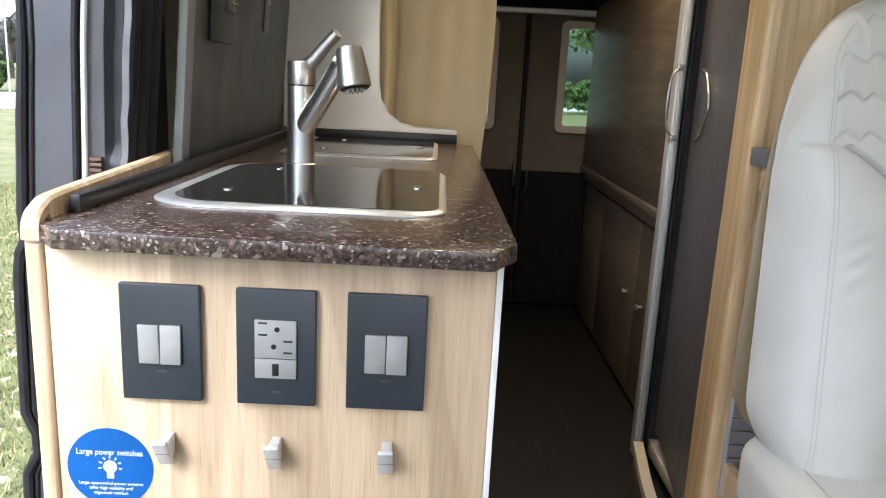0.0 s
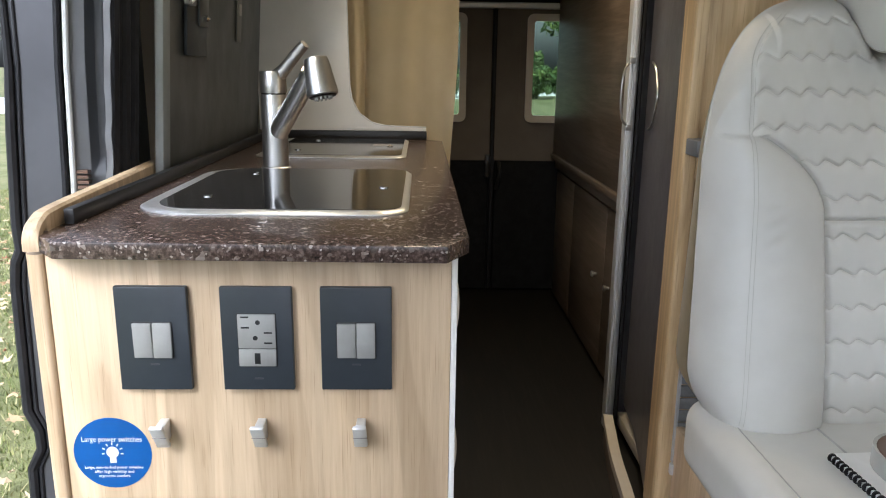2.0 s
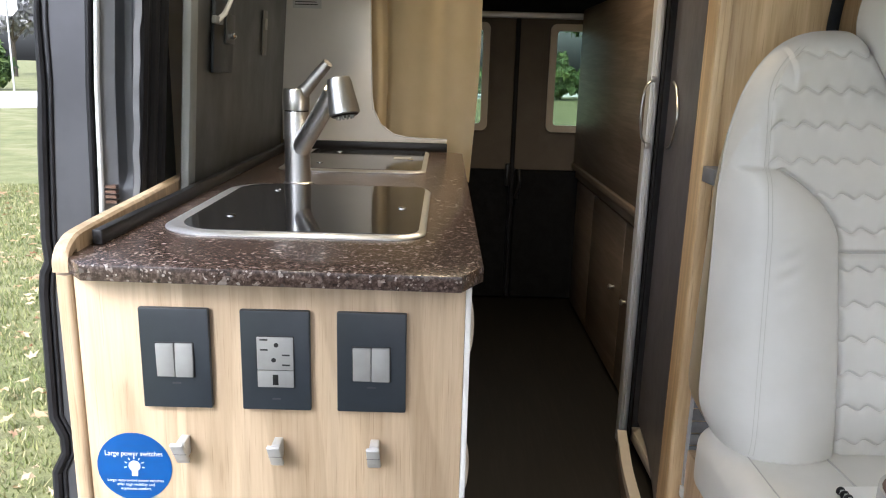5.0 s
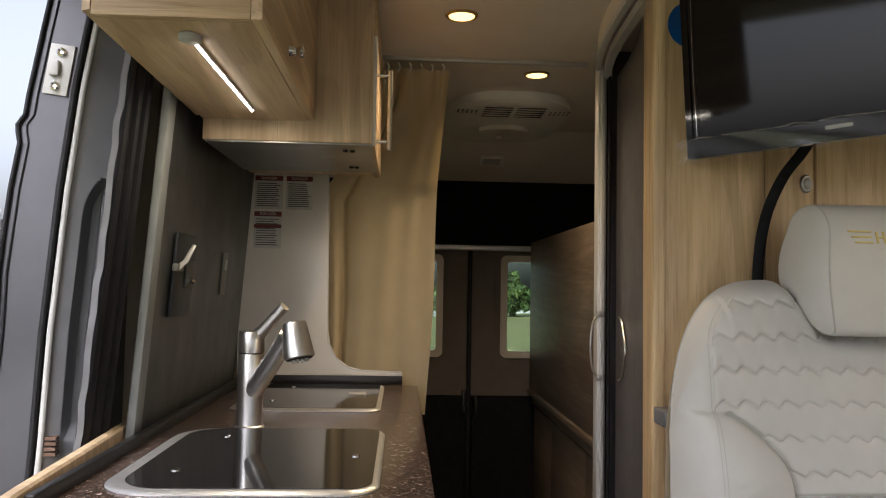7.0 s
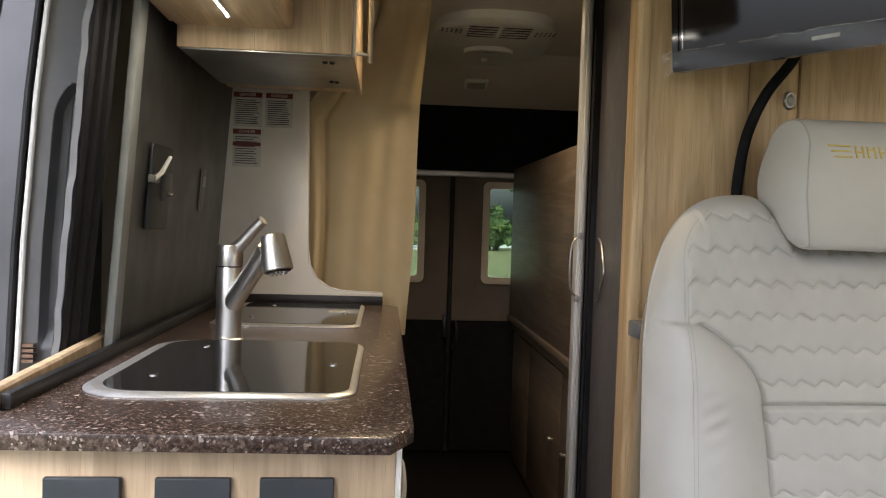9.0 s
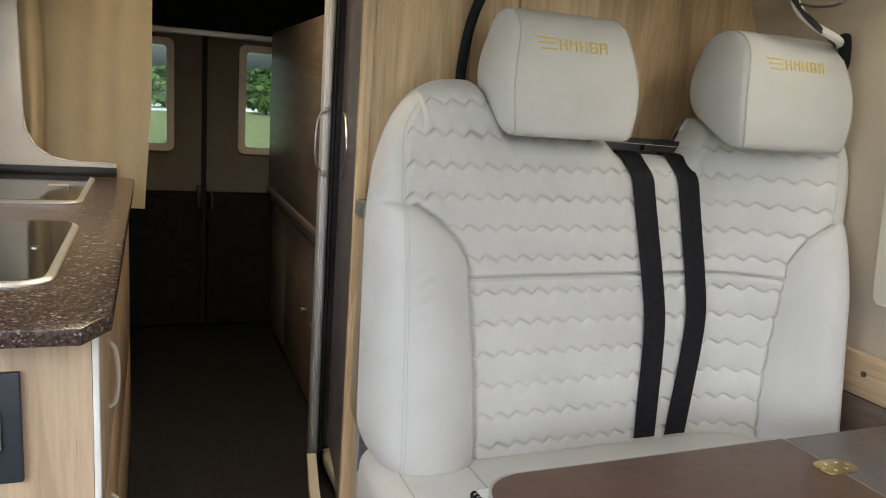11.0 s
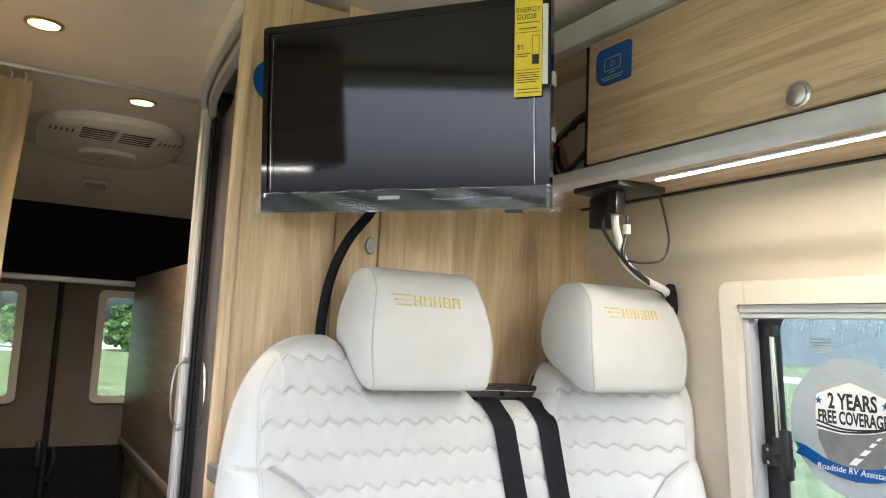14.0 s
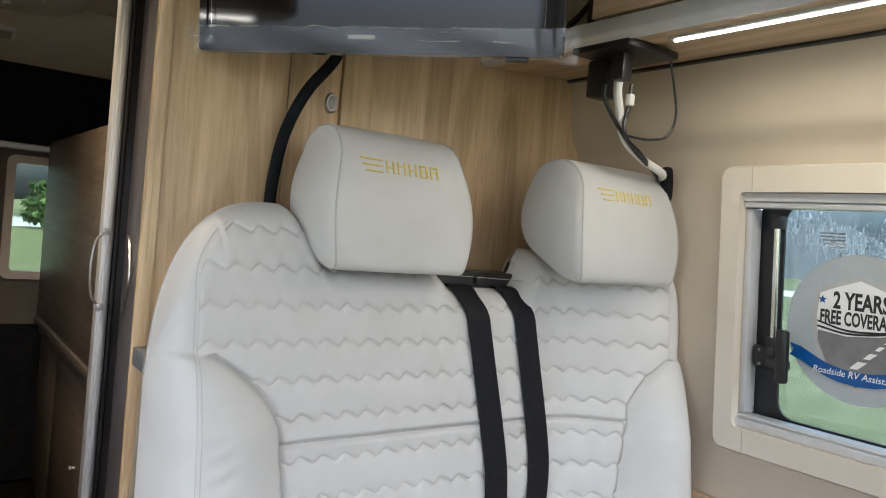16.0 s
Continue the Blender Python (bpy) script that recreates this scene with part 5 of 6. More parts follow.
part("strap", strap([(0.444, 0.128, 0.255), (0.452, 0.118, 0.30), (0.472, 0.108, 0.345)], 0.035, 0.003, (0, 1, 0)), BELT, bk)

belt = grp("seat_belt", (1.0, 0.14, 0.5), "two black seat belt straps over the backrest", "seat belt")


def on_seat(x, z, lift=0.0035):
    y0 = 0.118 + (z - 0.5) * 0.125 - 0.006
    zt = seat_top(x)
    if zt - z < 0.05:
        k = 1 - (zt - z) / 0.05
        y0 += 0.05 * 1.5 * (1 - math.sqrt(max(0, 1 - k * k)))
    return (x, y0 - lift, z)


for run in ((0.980, 0.995, 0.981, 0.942), (1.052, 1.095, 1.085, 1.050)):
    top = run[3]
    pts = [(top, 0.285, 1.030), (top, 0.225, 1.033), on_seat(top, 1.016)] + [on_seat(float(np.interp(z, (0.46, 0.70, 0.80, 1.02), run)), z) for z in (0.99, 0.95, 0.88, 0.80, 0.72, 0.64, 0.56, 0.478)]
    part("webbing", strap(smooth_line(pts, 5), 0.049, 0.0022, (1, 0, 0)), BELT, belt, "black ribbed webbing")
part("guide", box(0.86, 1.11, 0.240, 0.31, 1.005, 1.058, 0.006), BLACKPL, belt, "black belt guide")
part("guide_button", box(0.985, 1.005, 0.228, 0.25, 1.036, 1.052, 0.004), BLACKPL, belt)

# cloth pocket and shelf beside the bench
pk = grp("storage_pocket", (0.47, YB, 0.5), "grey quilted cloth pocket set in the bulkhead", "pocket")
part("pocket_frame", ring(rrect(0.459, 0.60, 0.262, 0.815, (0.02, 0.04, 0.004, 0.02), 6), rrect(0.464, 0.59, 0.27, 0.807, (0.02, 0.036, 0.004, 0.02), 6), "y", YB - 0.008, YB), TRIMGREY, pk)
for k in range(20):
    part("cloth_rib", box(0.463, 0.60, YB - 0.006, YB - 0.0005, 0.272 + 0.0265 * k, 0.2965 + 0.0265 * k, 0.0025), MESHGREY, pk)
part("lower_trim", box(0.456, 0.60, YB - 0.014, YB - 0.0005, 0.238, 0.262, 0.003), ALU, pk)
thing("corner_shelf", box(0.432, 0.62, YB - 0.06, YB - 0.0005, 0.880, 0.909, 0.003), PANELGREY, "small dark grey shelf fixed to the bulkhead", "shelf")
thing("oak_batten", box(0.453, 0.62, YB - 0.012, YB - 0.0005, 0.836, 0.879, 0.002), OAK_X, "short oak batten under the small shelf", "batten")
kn = bpy.data.objects["bulkhead_strip"]
part("latch_bezel", lathe([(0.017, 0), (0.017, 0.003), (0.014, 0.006), (0.012, 0.006)], pose(0.728, YB + 0.004, 1.331, 90, 0, 0) @ Matrix.Diagonal((0.7, 1.05, 1, 1)), 24), HOODSTEEL, kn)
part("latch_button", lathe([(0.011, 0), (0.011, 0.007), (0.008, 0.009), (0.001, 0.0095)], pose(0.728, YB + 0.004, 1.331, 90, 0, 0) @ Matrix.Diagonal((0.7, 1.05, 1, 1)), 24), SILVERPL, kn)

# ---- television ----
TL, TR = Vector((0.482, 0.315, 1.370)), Vector((0.817, -0.113, 1.364))
ux = (TR - TL).normalized()
un = Vector((ux.y, -ux.x, 0)).normalized()
TM = Matrix((( ux.x, 0, un.x, TL.x), (ux.y, 0, un.y, TL.y), (0.0, 1, 0, TL.z), (0, 0, 0, 1)))
TM = TM @ pose(0, 0, 0, 5.5, 0, 0)
TW, TH = (TR - TL).length, 0.338
tv = grp("television", tuple((TL + TR) / 2), "flat black television on a swivel arm, film still on", "television")
part("bezel", moved(ring(rrect(0, TW, -0.007, TH, 0.006, 4), rrect(0.012, TW - 0.012, 0.028, TH - 0.012, 0.002, 4), "z", -0.020, 0.002), TM), SCREEN, tv, "gloss black frame")
part("screen", moved(box(0.010, TW - 0.010, 0.026, TH - 0.010, -0.012, -0.001, 0), TM), SCREEN, tv, "dark glossy screen")
part("rear_case", moved(box(0.02, TW - 0.02, 0.03, TH - 0.04, -0.055, -0.0205, 0.012, 3), TM), BLACKPL, tv)
def film_sheet():
    """A loose strip of film, wrinkled and ragged below."""
    rng = random.Random(17)
    bm = bmesh.new()
    g = []
    for j in range(8):
        row = []
        for i in range(91):
            x = -0.016 + (TW + 0.038) * i / 90
            end = max(0.0, 1 - min(i, 90 - i) / 7)
            y = -0.009 - 0.010 * end * (1 - j / 7) + 0.038 * j / 7 - (0.003 * rng.random() if j == 0 else 0)
            row.append(bm.verts.new((x, y, 0.0045 + 0.00025 * math.sin(0.16 * i + 0.5 * j) + 0.004 * end * rng.random())))
        g.append(row)
    for a, b in zip(g, g[1:]):
        for i in range(90):
            bm.faces.new((a[i], a[i + 1], b[i + 1], b[i]))
    return bm


part("lower_film", moved(film_sheet(), TM), THINFILM, tv, "wrinkled clear protective film")
for fx0 in (0.022, TW - 0.024):
    part("film_edge", moved(tube([(fx0, 0.032, 0.0035), (fx0 - 0.002, 0.15, 0.0035), (fx0 + 0.001, TH - 0.02, 0.0035)], 0.0007, 5), TM), CRUMPLE, tv)
rng = random.Random(4)
creases = []
for k in range(9):
    x0, w, y0 = TW * (0.03 + 0.1 * k), TW * rng.uniform(0.05, 0.13), rng.choice((0.0285, 0.029, 0.012, 0.024))
    creases.append(tube(smooth_line([(x0, y0, 0.0052), (x0 + w * 0.4, y0 + rng.uniform(-0.002, 0.002), 0.0056), (x0 + w, y0 + rng.uniform(-0.003, 0.001), 0.0052)], 5), 0.0005, 5))
for x0, sg in ((0.004, -1), (TW - 0.004, 1)):
    for k in range(5):
        creases.append(tube(smooth_line([(x0, 0.030 - 0.008 * k, 0.0054), (x0 + sg * 0.010, 0.027 - 0.010 * k, 0.008), (x0 + sg * rng.uniform(0.012, 0.018), 0.030 - 0.009 * k + rng.uniform(-0.006, 0.006), 0.005)], 4), 0.0006, 5))
for crease in creases:
    part("film_crease", moved(crease, TM), CRUMPLE, tv)
part("maker_mark", moved(box(TW * 0.445, TW * 0.52, 0.0125, 0.0185, 0.002, 0.0030, 0), TM), LABELGREY, tv, "pale maker's mark")
for z in (0.10, 0.19):
    part("side_clip", moved(box(TW + 0.0005, TW + 0.005, z, z + 0.022, -0.02, -0.002, 0.001), TM), TRIMGREY, tv)
part("lower_lug", moved(box(TW - 0.075, TW - 0.045, -0.013, -0.0075, -0.012, -0.002, 0.001), TM), BLACKPL, tv)
arm0 = TM @ Vector((TW * 0.5, 0.18, -0.055))
part("swivel_arm", tube([arm0, arm0 + Vector((0.10, 0.06, 0)), Vector((0.93, YB - 0.005, arm0.z))], 0.018, 10), BLACKPL, tv)
el = grp("energy_label", tuple(TM @ Vector((TW - 0.05, TH - 0.14, 0))), "yellow energy label hanging on the screen", "label")
EM = TM @ Matrix.Translation((TW - 0.0590, TH - 0.166, 0.0046)) @ Matrix.Diagonal((1, 0.935, 1, 1))
part("sheet", moved(box(0, 0.0455, 0, 0.170, 0, 0.0004, 0), EM), YELLOW, el)
part("white_slip", moved(box(0.046, 0.055, 0.02, 0.158, -0.0010, -0.0005, 0), EM), PAPER, el)
part("heading", lettering("ENERGY", 0.0125, EM @ pose(0.0225, 0.150, 0.0006), 0.040), INK, el)
part("heading", lettering("GUIDE", 0.0125, EM @ pose(0.0195, 0.138, 0.0006), 0.033), INK, el)
part("cost", lettering("$5", 0.0115, EM @ pose(0.010, 0.086, 0.0006)), INK, el)
for row in [(0.004, 0.041, 0.128), (0.006, 0.037, 0.118), (0.004, 0.026, 0.074), (0.004, 0.022, 0.070), (0.003, 0.042, 0.041), (0.003, 0.038, 0.037), (0.003, 0.042, 0.033), (0.003, 0.040, 0.029), (0.003, 0.036, 0.025), (0.003, 0.042, 0.013), (0.003, 0.042, 0.007)]:
    part("print_line", bars([row], EM @ pose(0, 0, 0.0004), 0.0014), INK, el)
part("chart", moved(join(ring(rrect(0.029, 0.041, 0.055, 0.105, 0.001, 2), rrect(0.0298, 0.0402, 0.0558, 0.1042, 0.001, 2), "z", 0.0004, 0.0007), box(0.030, 0.040, 0.056, 0.072, 0.0004, 0.0008, 0), box(0.002, 0.0435, 0.111, 0.1118, 0.0004, 0.0007, 0), box(0.002, 0.0435, 0.046, 0.0468, 0.0004, 0.0007, 0)), EM), INK, el)
blu = grp("blue_tag", (0.47, YB, 1.68), "round blue sticker on the bulkhead beside the television", "sticker")
part("disc", lathe([(0.045, 0), (0.045, 0.0006)], pose(0.503, YB - 0.0005, 1.630, 90, 0, 0), 36), BLUE, blu)
thing("television_hose", tube(smooth_line([(0.722, 0.30, 1.44), (0.704, 0.315, 1.392), (0.666, 0.328, 1.335), (0.637, 0.334, 1.262), (0.624, 0.336, 1.18), (0.622, 0.336, 1.10)]), 0.0098, 12), BLACKFAB, "black cable hose hanging behind the headrest", "cable")

# ---- overhead locker on the driver's side ----
lo = grp("overhead_locker", (1.15, -0.4, 1.46), "long oak overhead locker with aluminium rails", "locker")
part("base_panel", prism([(1.062, 1.462), (1.292, 1.480), (1.292, 1.494), (1.062, 1.478)], "y", -1.25, YB - 0.002), OAK_H, lo)
part("lower_rail", prism([(1.044, 1.474), (1.047, 1.468), (1.061, 1.460), (1.061, 1.497), (1.050, 1.497), (1.044, 1.494)], "y", -1.25, YB - 0.002), ALU, lo, "aluminium lower rail")
part("upper_rail", prism([(1.040, 1.756), (1.061, 1.752), (1.061, 1.80), (1.030, 1.80)], "y", -1.25, YB - 0.002), ALU, lo, "aluminium upper rail")
d = part("door", box(1.048, 1.062, -1.0, 0.066, 1.5015, 1.748, 0.002), OAK_H, lo, "oak flap door")
part("shadow_gap", box(1.0625, 1.064, -1.0, 0.09, 1.497, 1.752, 0), BLACKPL, lo)
part("divider", box(1.064, 1.29, 0.058, 0.072, 1.495, 1.75, 0.001), BLACKPL, lo)
part("niche_back", box(1.295, 1.303, 0.0725, YB - 0.003, 1.479, 1.75, 0.001), BLACKFAB, lo)
part("top", box(1.064, 1.24, -1.25, YB - 0.002, 1.755, 1.765, 0), OAK_H, lo)
part("push_latch", lathe([(0.021, 0), (0.021, 0.003), (0.018, 0.005), (0.0165, 0.003), (0.0155, 0.003), (0.0150, 0.0055), (0.012, 0.007), (0.001, 0.0075)], pose(1.048, -0.387, 1.524, 0, -90, 0), 28), SATIN, d, "round satin push latch")
stk = grp("locker_sticker", (1.047, 0, 1.68), "dark blue sticker with a screen symbol", "sticker")
part("sheet", prism(rrect(-0.052, 0.044, 1.648, 1.724, (0.016, 0.01, 0.006, 0.03), 6), "x", 1.0472, 1.0477), BLUE, stk)
LM = pose(1.0468, -0.002, 1.688, 90, 0, -90)
part("symbol", moved(join(ring(rrect(-0.022, 0.022, -0.012, 0.014, 0.001, 2), rrect(-0.0205, 0.0205, -0.0105, 0.0125, 0.001, 2), "z", 0, 0.0003), ring([(0.006 * math.cos(t), 0.006 * math.sin(t)) for t in [k * math.pi / 8 for k in range(16)]], [(0.0048 * math.cos(t), 0.0048 * math.sin(t)) for t in [k * math.pi / 8 for k in range(16)]], "z", 0, 0.0003), box(-0.008, 0.008, -0.017, -0.0155, 0, 0.0003, 0)), LM), LABELGREY, stk)
part("small_print", bars([(-0.03, 0.03, -0.024), (-0.026, 0.026, -0.029)], LM, 0.0018), LABELGREY, stk)
ll = grp("locker_light", (1.11, -0.5, 1.455), "long lit light strip under the overhead locker", "light bar")
part("channel", box(1.097, 1.121, -1.2, -0.055, 1.4600, 1.4660, 0.0008), ALU, ll)
part("diffuser", box(1.1075, 1.1125, -1.198, -0.060, 1.4580, 1.4599, 0.0008), LED, ll, "glowing diffuser")
led_lamp(1.110, -1.19, -0.07, 1.4560, 1.05)
thing("wall_seam_strip", box(1.284, 1.315, -1.25, YB - 0.002, 1.474, 1.4795, 0.002), BLACKPL, "thin black strip where the locker meets the wall", "strip")

cb = grp("cable_outlet", (1.12, 0.05, 1.45), "black cable outlet plate with plugs under the locker", "cable outlet")
part("outlet_plate", box(1.058, 1.185, -0.012, 0.115, 1.451, 1.4650, 0.003), BLACKPL, cb)
part("plug", box(1.10, 1.14, 0.075, 0.115, 1.385, 1.4495, 0.004), BLACKPL, cb, "black plug block")
part("plug", box(1.085, 1.11, 0.02, 0.045, 1.405, 1.4495, 0.003), BLACKPL, cb)
part("white_cable", tube(smooth_line([(1.118, 0.05, 1.449), (1.116, 0.055, 1.40), (1.132, 0.06, 1.362), (1.150, 0.06, 1.318), (1.205, 0.065, 1.290), (1.272, 0.070, 1.272), (1.312, 0.098, 1.266)]), 0.0075, 10), WHITE, cb, "thick white cable")
part("black_cable", tube(smooth_line([(1.09, 0.06, 1.40), (1.095, 0.062, 1.375), (1.125, 0.055, 1.335), (1.165, 0.05, 1.300), (1.225, 0.065, 1.280), (1.317, 0.109, 1.265)]), 0.0038, 8), BLACKPL, cb)
part("black_cable", tube(smooth_line([(1.145, 0.05, 1.41), (1.142, 0.05, 1.37), (1.130, 0.045, 1.335), (1.142, 0.045, 1.312), (1.19, 0.05, 1.292), (1.318, 0.110, 1.264)]), 0.0038, 8), BLACKPL, cb)
part("white_tag", box(1.136, 1.148, 0.042, 0.054, 1.372, 1.392, 0.002), WHITE, cb)
part("thin_cable", tube(smooth_line([(1.180, 0.0, 1.45), (1.196, 0.0, 1.41), (1.208, 0.0, 1.36), (1.196, 0.005, 1.325), (1.165, 0.02, 1.315), (1.135, 0.04, 1.318)]), 0.0024, 8), BLACKPL, cb)
part("cable_hose", tube(smooth_line([(1.298, 0.078, 1.278), (1.320, 0.092, 1.256), (1.333, 0.105, 1.222), (1.338, 0.14, 1.17), (1.336, 0.22, 1.10)]), 0.012, 12), BLACKFAB, cb)
nc = grp("coiled_cables", (1.15, 0.2, 1.50), "dark cables coiled in the open locker niche", "cables")
rng = random.Random(9)
for k in range(4):
    c0 = Vector((1.12 + 0.03 * k, 0.20 + 0.02 * k, 1.58))
    part("coil", tube([c0 + Vector((0.05 * math.sin(a), 0.075 * math.cos(a), 0.085 * math.sin(a + 0.3 * k))) for a in [2 * math.pi * j / 24 for j in range(23)]], 0.006, 8), BLACKPL, nc)

# ---- side window ----
win = grp("side_window", (1.36, -0.36, 0.784), "cream framed hinged side window with blind cassette", "window")


def on_wall(z, d=0.0):
    return wall_x(z) + d


LEAN = Matrix(((1, 0, -0.10, 1.346 + 0.10 * 1.29), (0, 1, 0, -0.008), (0, 0, 1, -0.009), (0, 0, 0, 1)))
o, i = rrect(-0.712, -0.013, 0.786, 1.298, 0.022, 6), rrect(-0.668, -0.052, 0.832, 1.252, 0.010, 6)
m_ = rrect(-0.709, -0.016, 0.789, 1.295, 0.020, 6)
bm = bmesh.new()
lv = [[bm.verts.new((d, *p)) for p in qq] for qq, d in ((o, 0.004), (o, -0.016), (m_, -0.022), (i, -0.022), (i, 0.03))]
for a, b in zip(lv, lv[1:]):
    for k in range(len(o)):
        bm.faces.new((a[k], a[(k + 1) % len(o)], b[(k + 1) % len(o)], b[k]))
part("frame", moved(bm, LEAN), IVORY, win, "cream plastic frame")
for z0, z1 in ((1.2525, 1.2955), (0.7885, 0.8315)):
    part("corner_seam", moved(box(-0.0226, -0.016, -0.0755, -0.0742, z0, z1, 0), LEAN), CREAM, win)
part("blind_rail", moved(join(box(-0.012, 0.020, -0.667, -0.053, 1.2365, 1.2515, 0.002), box(-0.008, 0.022, -0.667, -0.053, 1.226, 1.236, 0.002)), LEAN), ALU, win, "grey blind cassette rail")
part("lower_rail", moved(join(box(-0.012, 0.020, -0.667, -0.053, 0.8325, 0.848, 0.002), box(-0.004, 0.026, -0.667, -0.053, 0.8485, 0.856, 0.002)), LEAN), ALU, win)
part("guide", moved(box(-0.002, 0.030, -0.0655, -0.0535, 0.857, 1.225, 0.002), LEAN), TRIMGREY, win)
part("black_border", moved(ring(rrect(-0.66, -0.060, 0.83, 1.235, 0.02, 6), rrect(-0.630, -0.106, 0.858, 1.2345, 0.03, 6), "x", 0.034, 0.040), LEAN), BLACKPL, win, "black painted glass border")
pn = part("pane", moved(box(0.0405, 0.0445, -0.665, -0.06, 0.83, 1.24, 0), LEAN), GLASS, win, "tinted window pane")
pn.visible_shadow = False
part("stay_arm", moved(tube([(0.018, -0.102, 1.192), (0.016, -0.104, 1.0)], 0.0055, 12), LEAN), CHROME, win, "chrome stay tube")
part("stay_joint", moved(join(box(0.010, 0.03, -0.112, -0.094, 1.192, 1.215, 0.003), box(0.010, 0.03, -0.115, -0.092, 0.975, 1.002, 0.003)), LEAN), BLACKPL, win)
part("latch", moved(join(box(0.008, 0.034, -0.110, -0.070, 0.945, 0.985, 0.005), box(-0.004, 0.016, -0.140, -0.100, 0.947, 0.968, 0.006), box(-0.010, 0.006, -0.143, -0.120, 0.925, 1.02, 0.007)), LEAN), BLACKPL, win, "black window latch")
for sy, sz in ((-0.085, 0.976), (-0.085, 0.952)):
    part("screw", moved(lathe([(0.0035, 0), (0.0035, 0.002)], pose(0.008, sy, sz, 0, -90, 0), 10), LEAN), CHROME, win)
dc = grp("window_decal", (1.39, -0.29, 1.0), "round roadside assistance decal on the window pane", "decal")
DM = LEAN @ pose(0.0395, -0.237, 1.034, 90, 0, -90) @ Matrix.Diagonal((0.95, 0.97, 1, 1))
part("disc", moved(prism([(0.128 * math.cos(t), 0.128 * math.sin(t)) for t in [k * math.pi / 36 for k in range(72)]], "z", -0.0003, 0.0), DM), DECALGREY, dc)
shd = [(-0.075, 0.063), (-0.04, 0.078), (0, 0.092), (0.04, 0.078), (0.075, 0.063), (0.080, 0.02), (0.076, -0.03), (0.058, -0.068), (0.028, -0.092), (0, -0.108), (-0.028, -0.092), (-0.058, -0.068), (-0.076, -0.03), (-0.080, 0.02)]
part("shield", moved(prism(shd, "z", 0.0002, 0.0006), DM), LABELGREY, dc)
part("shield_field", moved(prism([(0.91 * a, 0.91 * b) for a, b in shd], "z", 0.0007, 0.0010), DM), PAPER, dc)
part("road_field", moved(prism([(-0.070, -0.008), (-0.02, -0.013), (0.035, -0.006), (0.072, 0.004), (0.069, -0.027), (0.053, -0.062), (0.026, -0.083), (0, -0.098), (-0.026, -0.083), (-0.053, -0.062), (-0.069, -0.027)], "z", 0.0011, 0.0014), DM), GREYINK, dc)
part("horizon_stripes", moved(join(*[strap(smooth_line([(-0.071, -0.001 + h, 0.0016), (-0.02, -0.008 + h * 0.6, 0.0016), (0.035, -0.002 + h * 0.3, 0.0016), (0.072, 0.009, 0.0016)], 6), 0.0035, 0.0003, (0, 1, 0)) for h in (0.0, 0.009)]), DM), INK, dc)
part("road_dashes", moved(join(*[prism([(a, b), (a + w, b), (a + w * 1.1 + 0.012 * w / 0.012, b + h), (a + 0.012 * w / 0.012, b + h)], "z", 0.0016, 0.0019) for a, b, w, h in ((-0.012, -0.066, 0.014, 0.014), (0.010, -0.046, 0.011, 0.011), (0.028, -0.029, 0.008, 0.008), (0.042, -0.016, 0.006, 0.006))]), DM), PAPER, dc)
part("lettering", lettering("2 YEARS", 0.040, DM @ pose(0.002, 0.046, 0.0013), 0.094, 0, 0.0012), INK, dc, "bold black lettering")
part("lettering", lettering("FREE COVERAGE", 0.033, DM @ pose(0, 0.016, 0.0013), 0.134, 0, 0.0010), INK, dc)


def star(x, y, r):
    return prism([(x + (r if k % 2 == 0 else 0.42 * r) * math.sin(k * math.pi / 5), y + (r if k % 2 == 0 else 0.42 * r) * math.cos(k * math.pi / 5)) for k in range(10)], "z", 0.0011, 0.0014)


for sx in (-0.064, 0.064):
    part("star", moved(star(sx, 0.046, 0.008), DM), BLUE, dc)
rb = smooth_line([(-0.098, -0.055, 0.0022), (-0.05, -0.076, 0.0022), (0.0, -0.083, 0.0022), (0.05, -0.076, 0.0022), (0.098, -0.055, 0.0022)], 6)
part("ribbon", moved(strap(rb, 0.024, 0.0004, (0, 1, 0)), DM), BLUE, dc, "blue ribbon")
for sg in (-1, 1):
    part("ribbon_end", moved(prism([(0.122 * sg, -0.038), (0.098 * sg, -0.043), (0.098 * sg, -0.067), (0.120 * sg, -0.061), (0.112 * sg, -0.05)], "z", 0.0012, 0.0016), DM), BLUE, dc)
part("ribbon_words", lettering("Roadside RV Assistance", 0.0165, DM @ pose(0.0, -0.0775, 0.0027), 0.15, 0.2), PAPER, dc)
part("notice", moved(join(*[box(-0.045 + 0.003 * k, 0.0, 0.16 - 0.006 * k, 0.1625 - 0.006 * k, 0, 0.0004, 0) for k in range(5)]), DM @ pose(-0.03, 0, 0)), LABELGREY, dc)
structure("wall_lower_panel", box(1.388, 1.408, -1.2, YB - 0.004, ZF, 0.584, 0.002), GREYOAK, "darker wood panel low on the side wall")
structure("side_board", box(1.384, 1.402, -1.2, YB - 0.004, 0.586, 0.674, 0.004), OAK_H, "oak board along the side wall")
thing("board_cap", lathe([(0.006, 0), (0.006, 0.002), (0.003, 0.003)], pose(1.3838, -0.03, 0.635, 0, -90, 0), 12), BARK, "small brown screw cap", "screw cap")

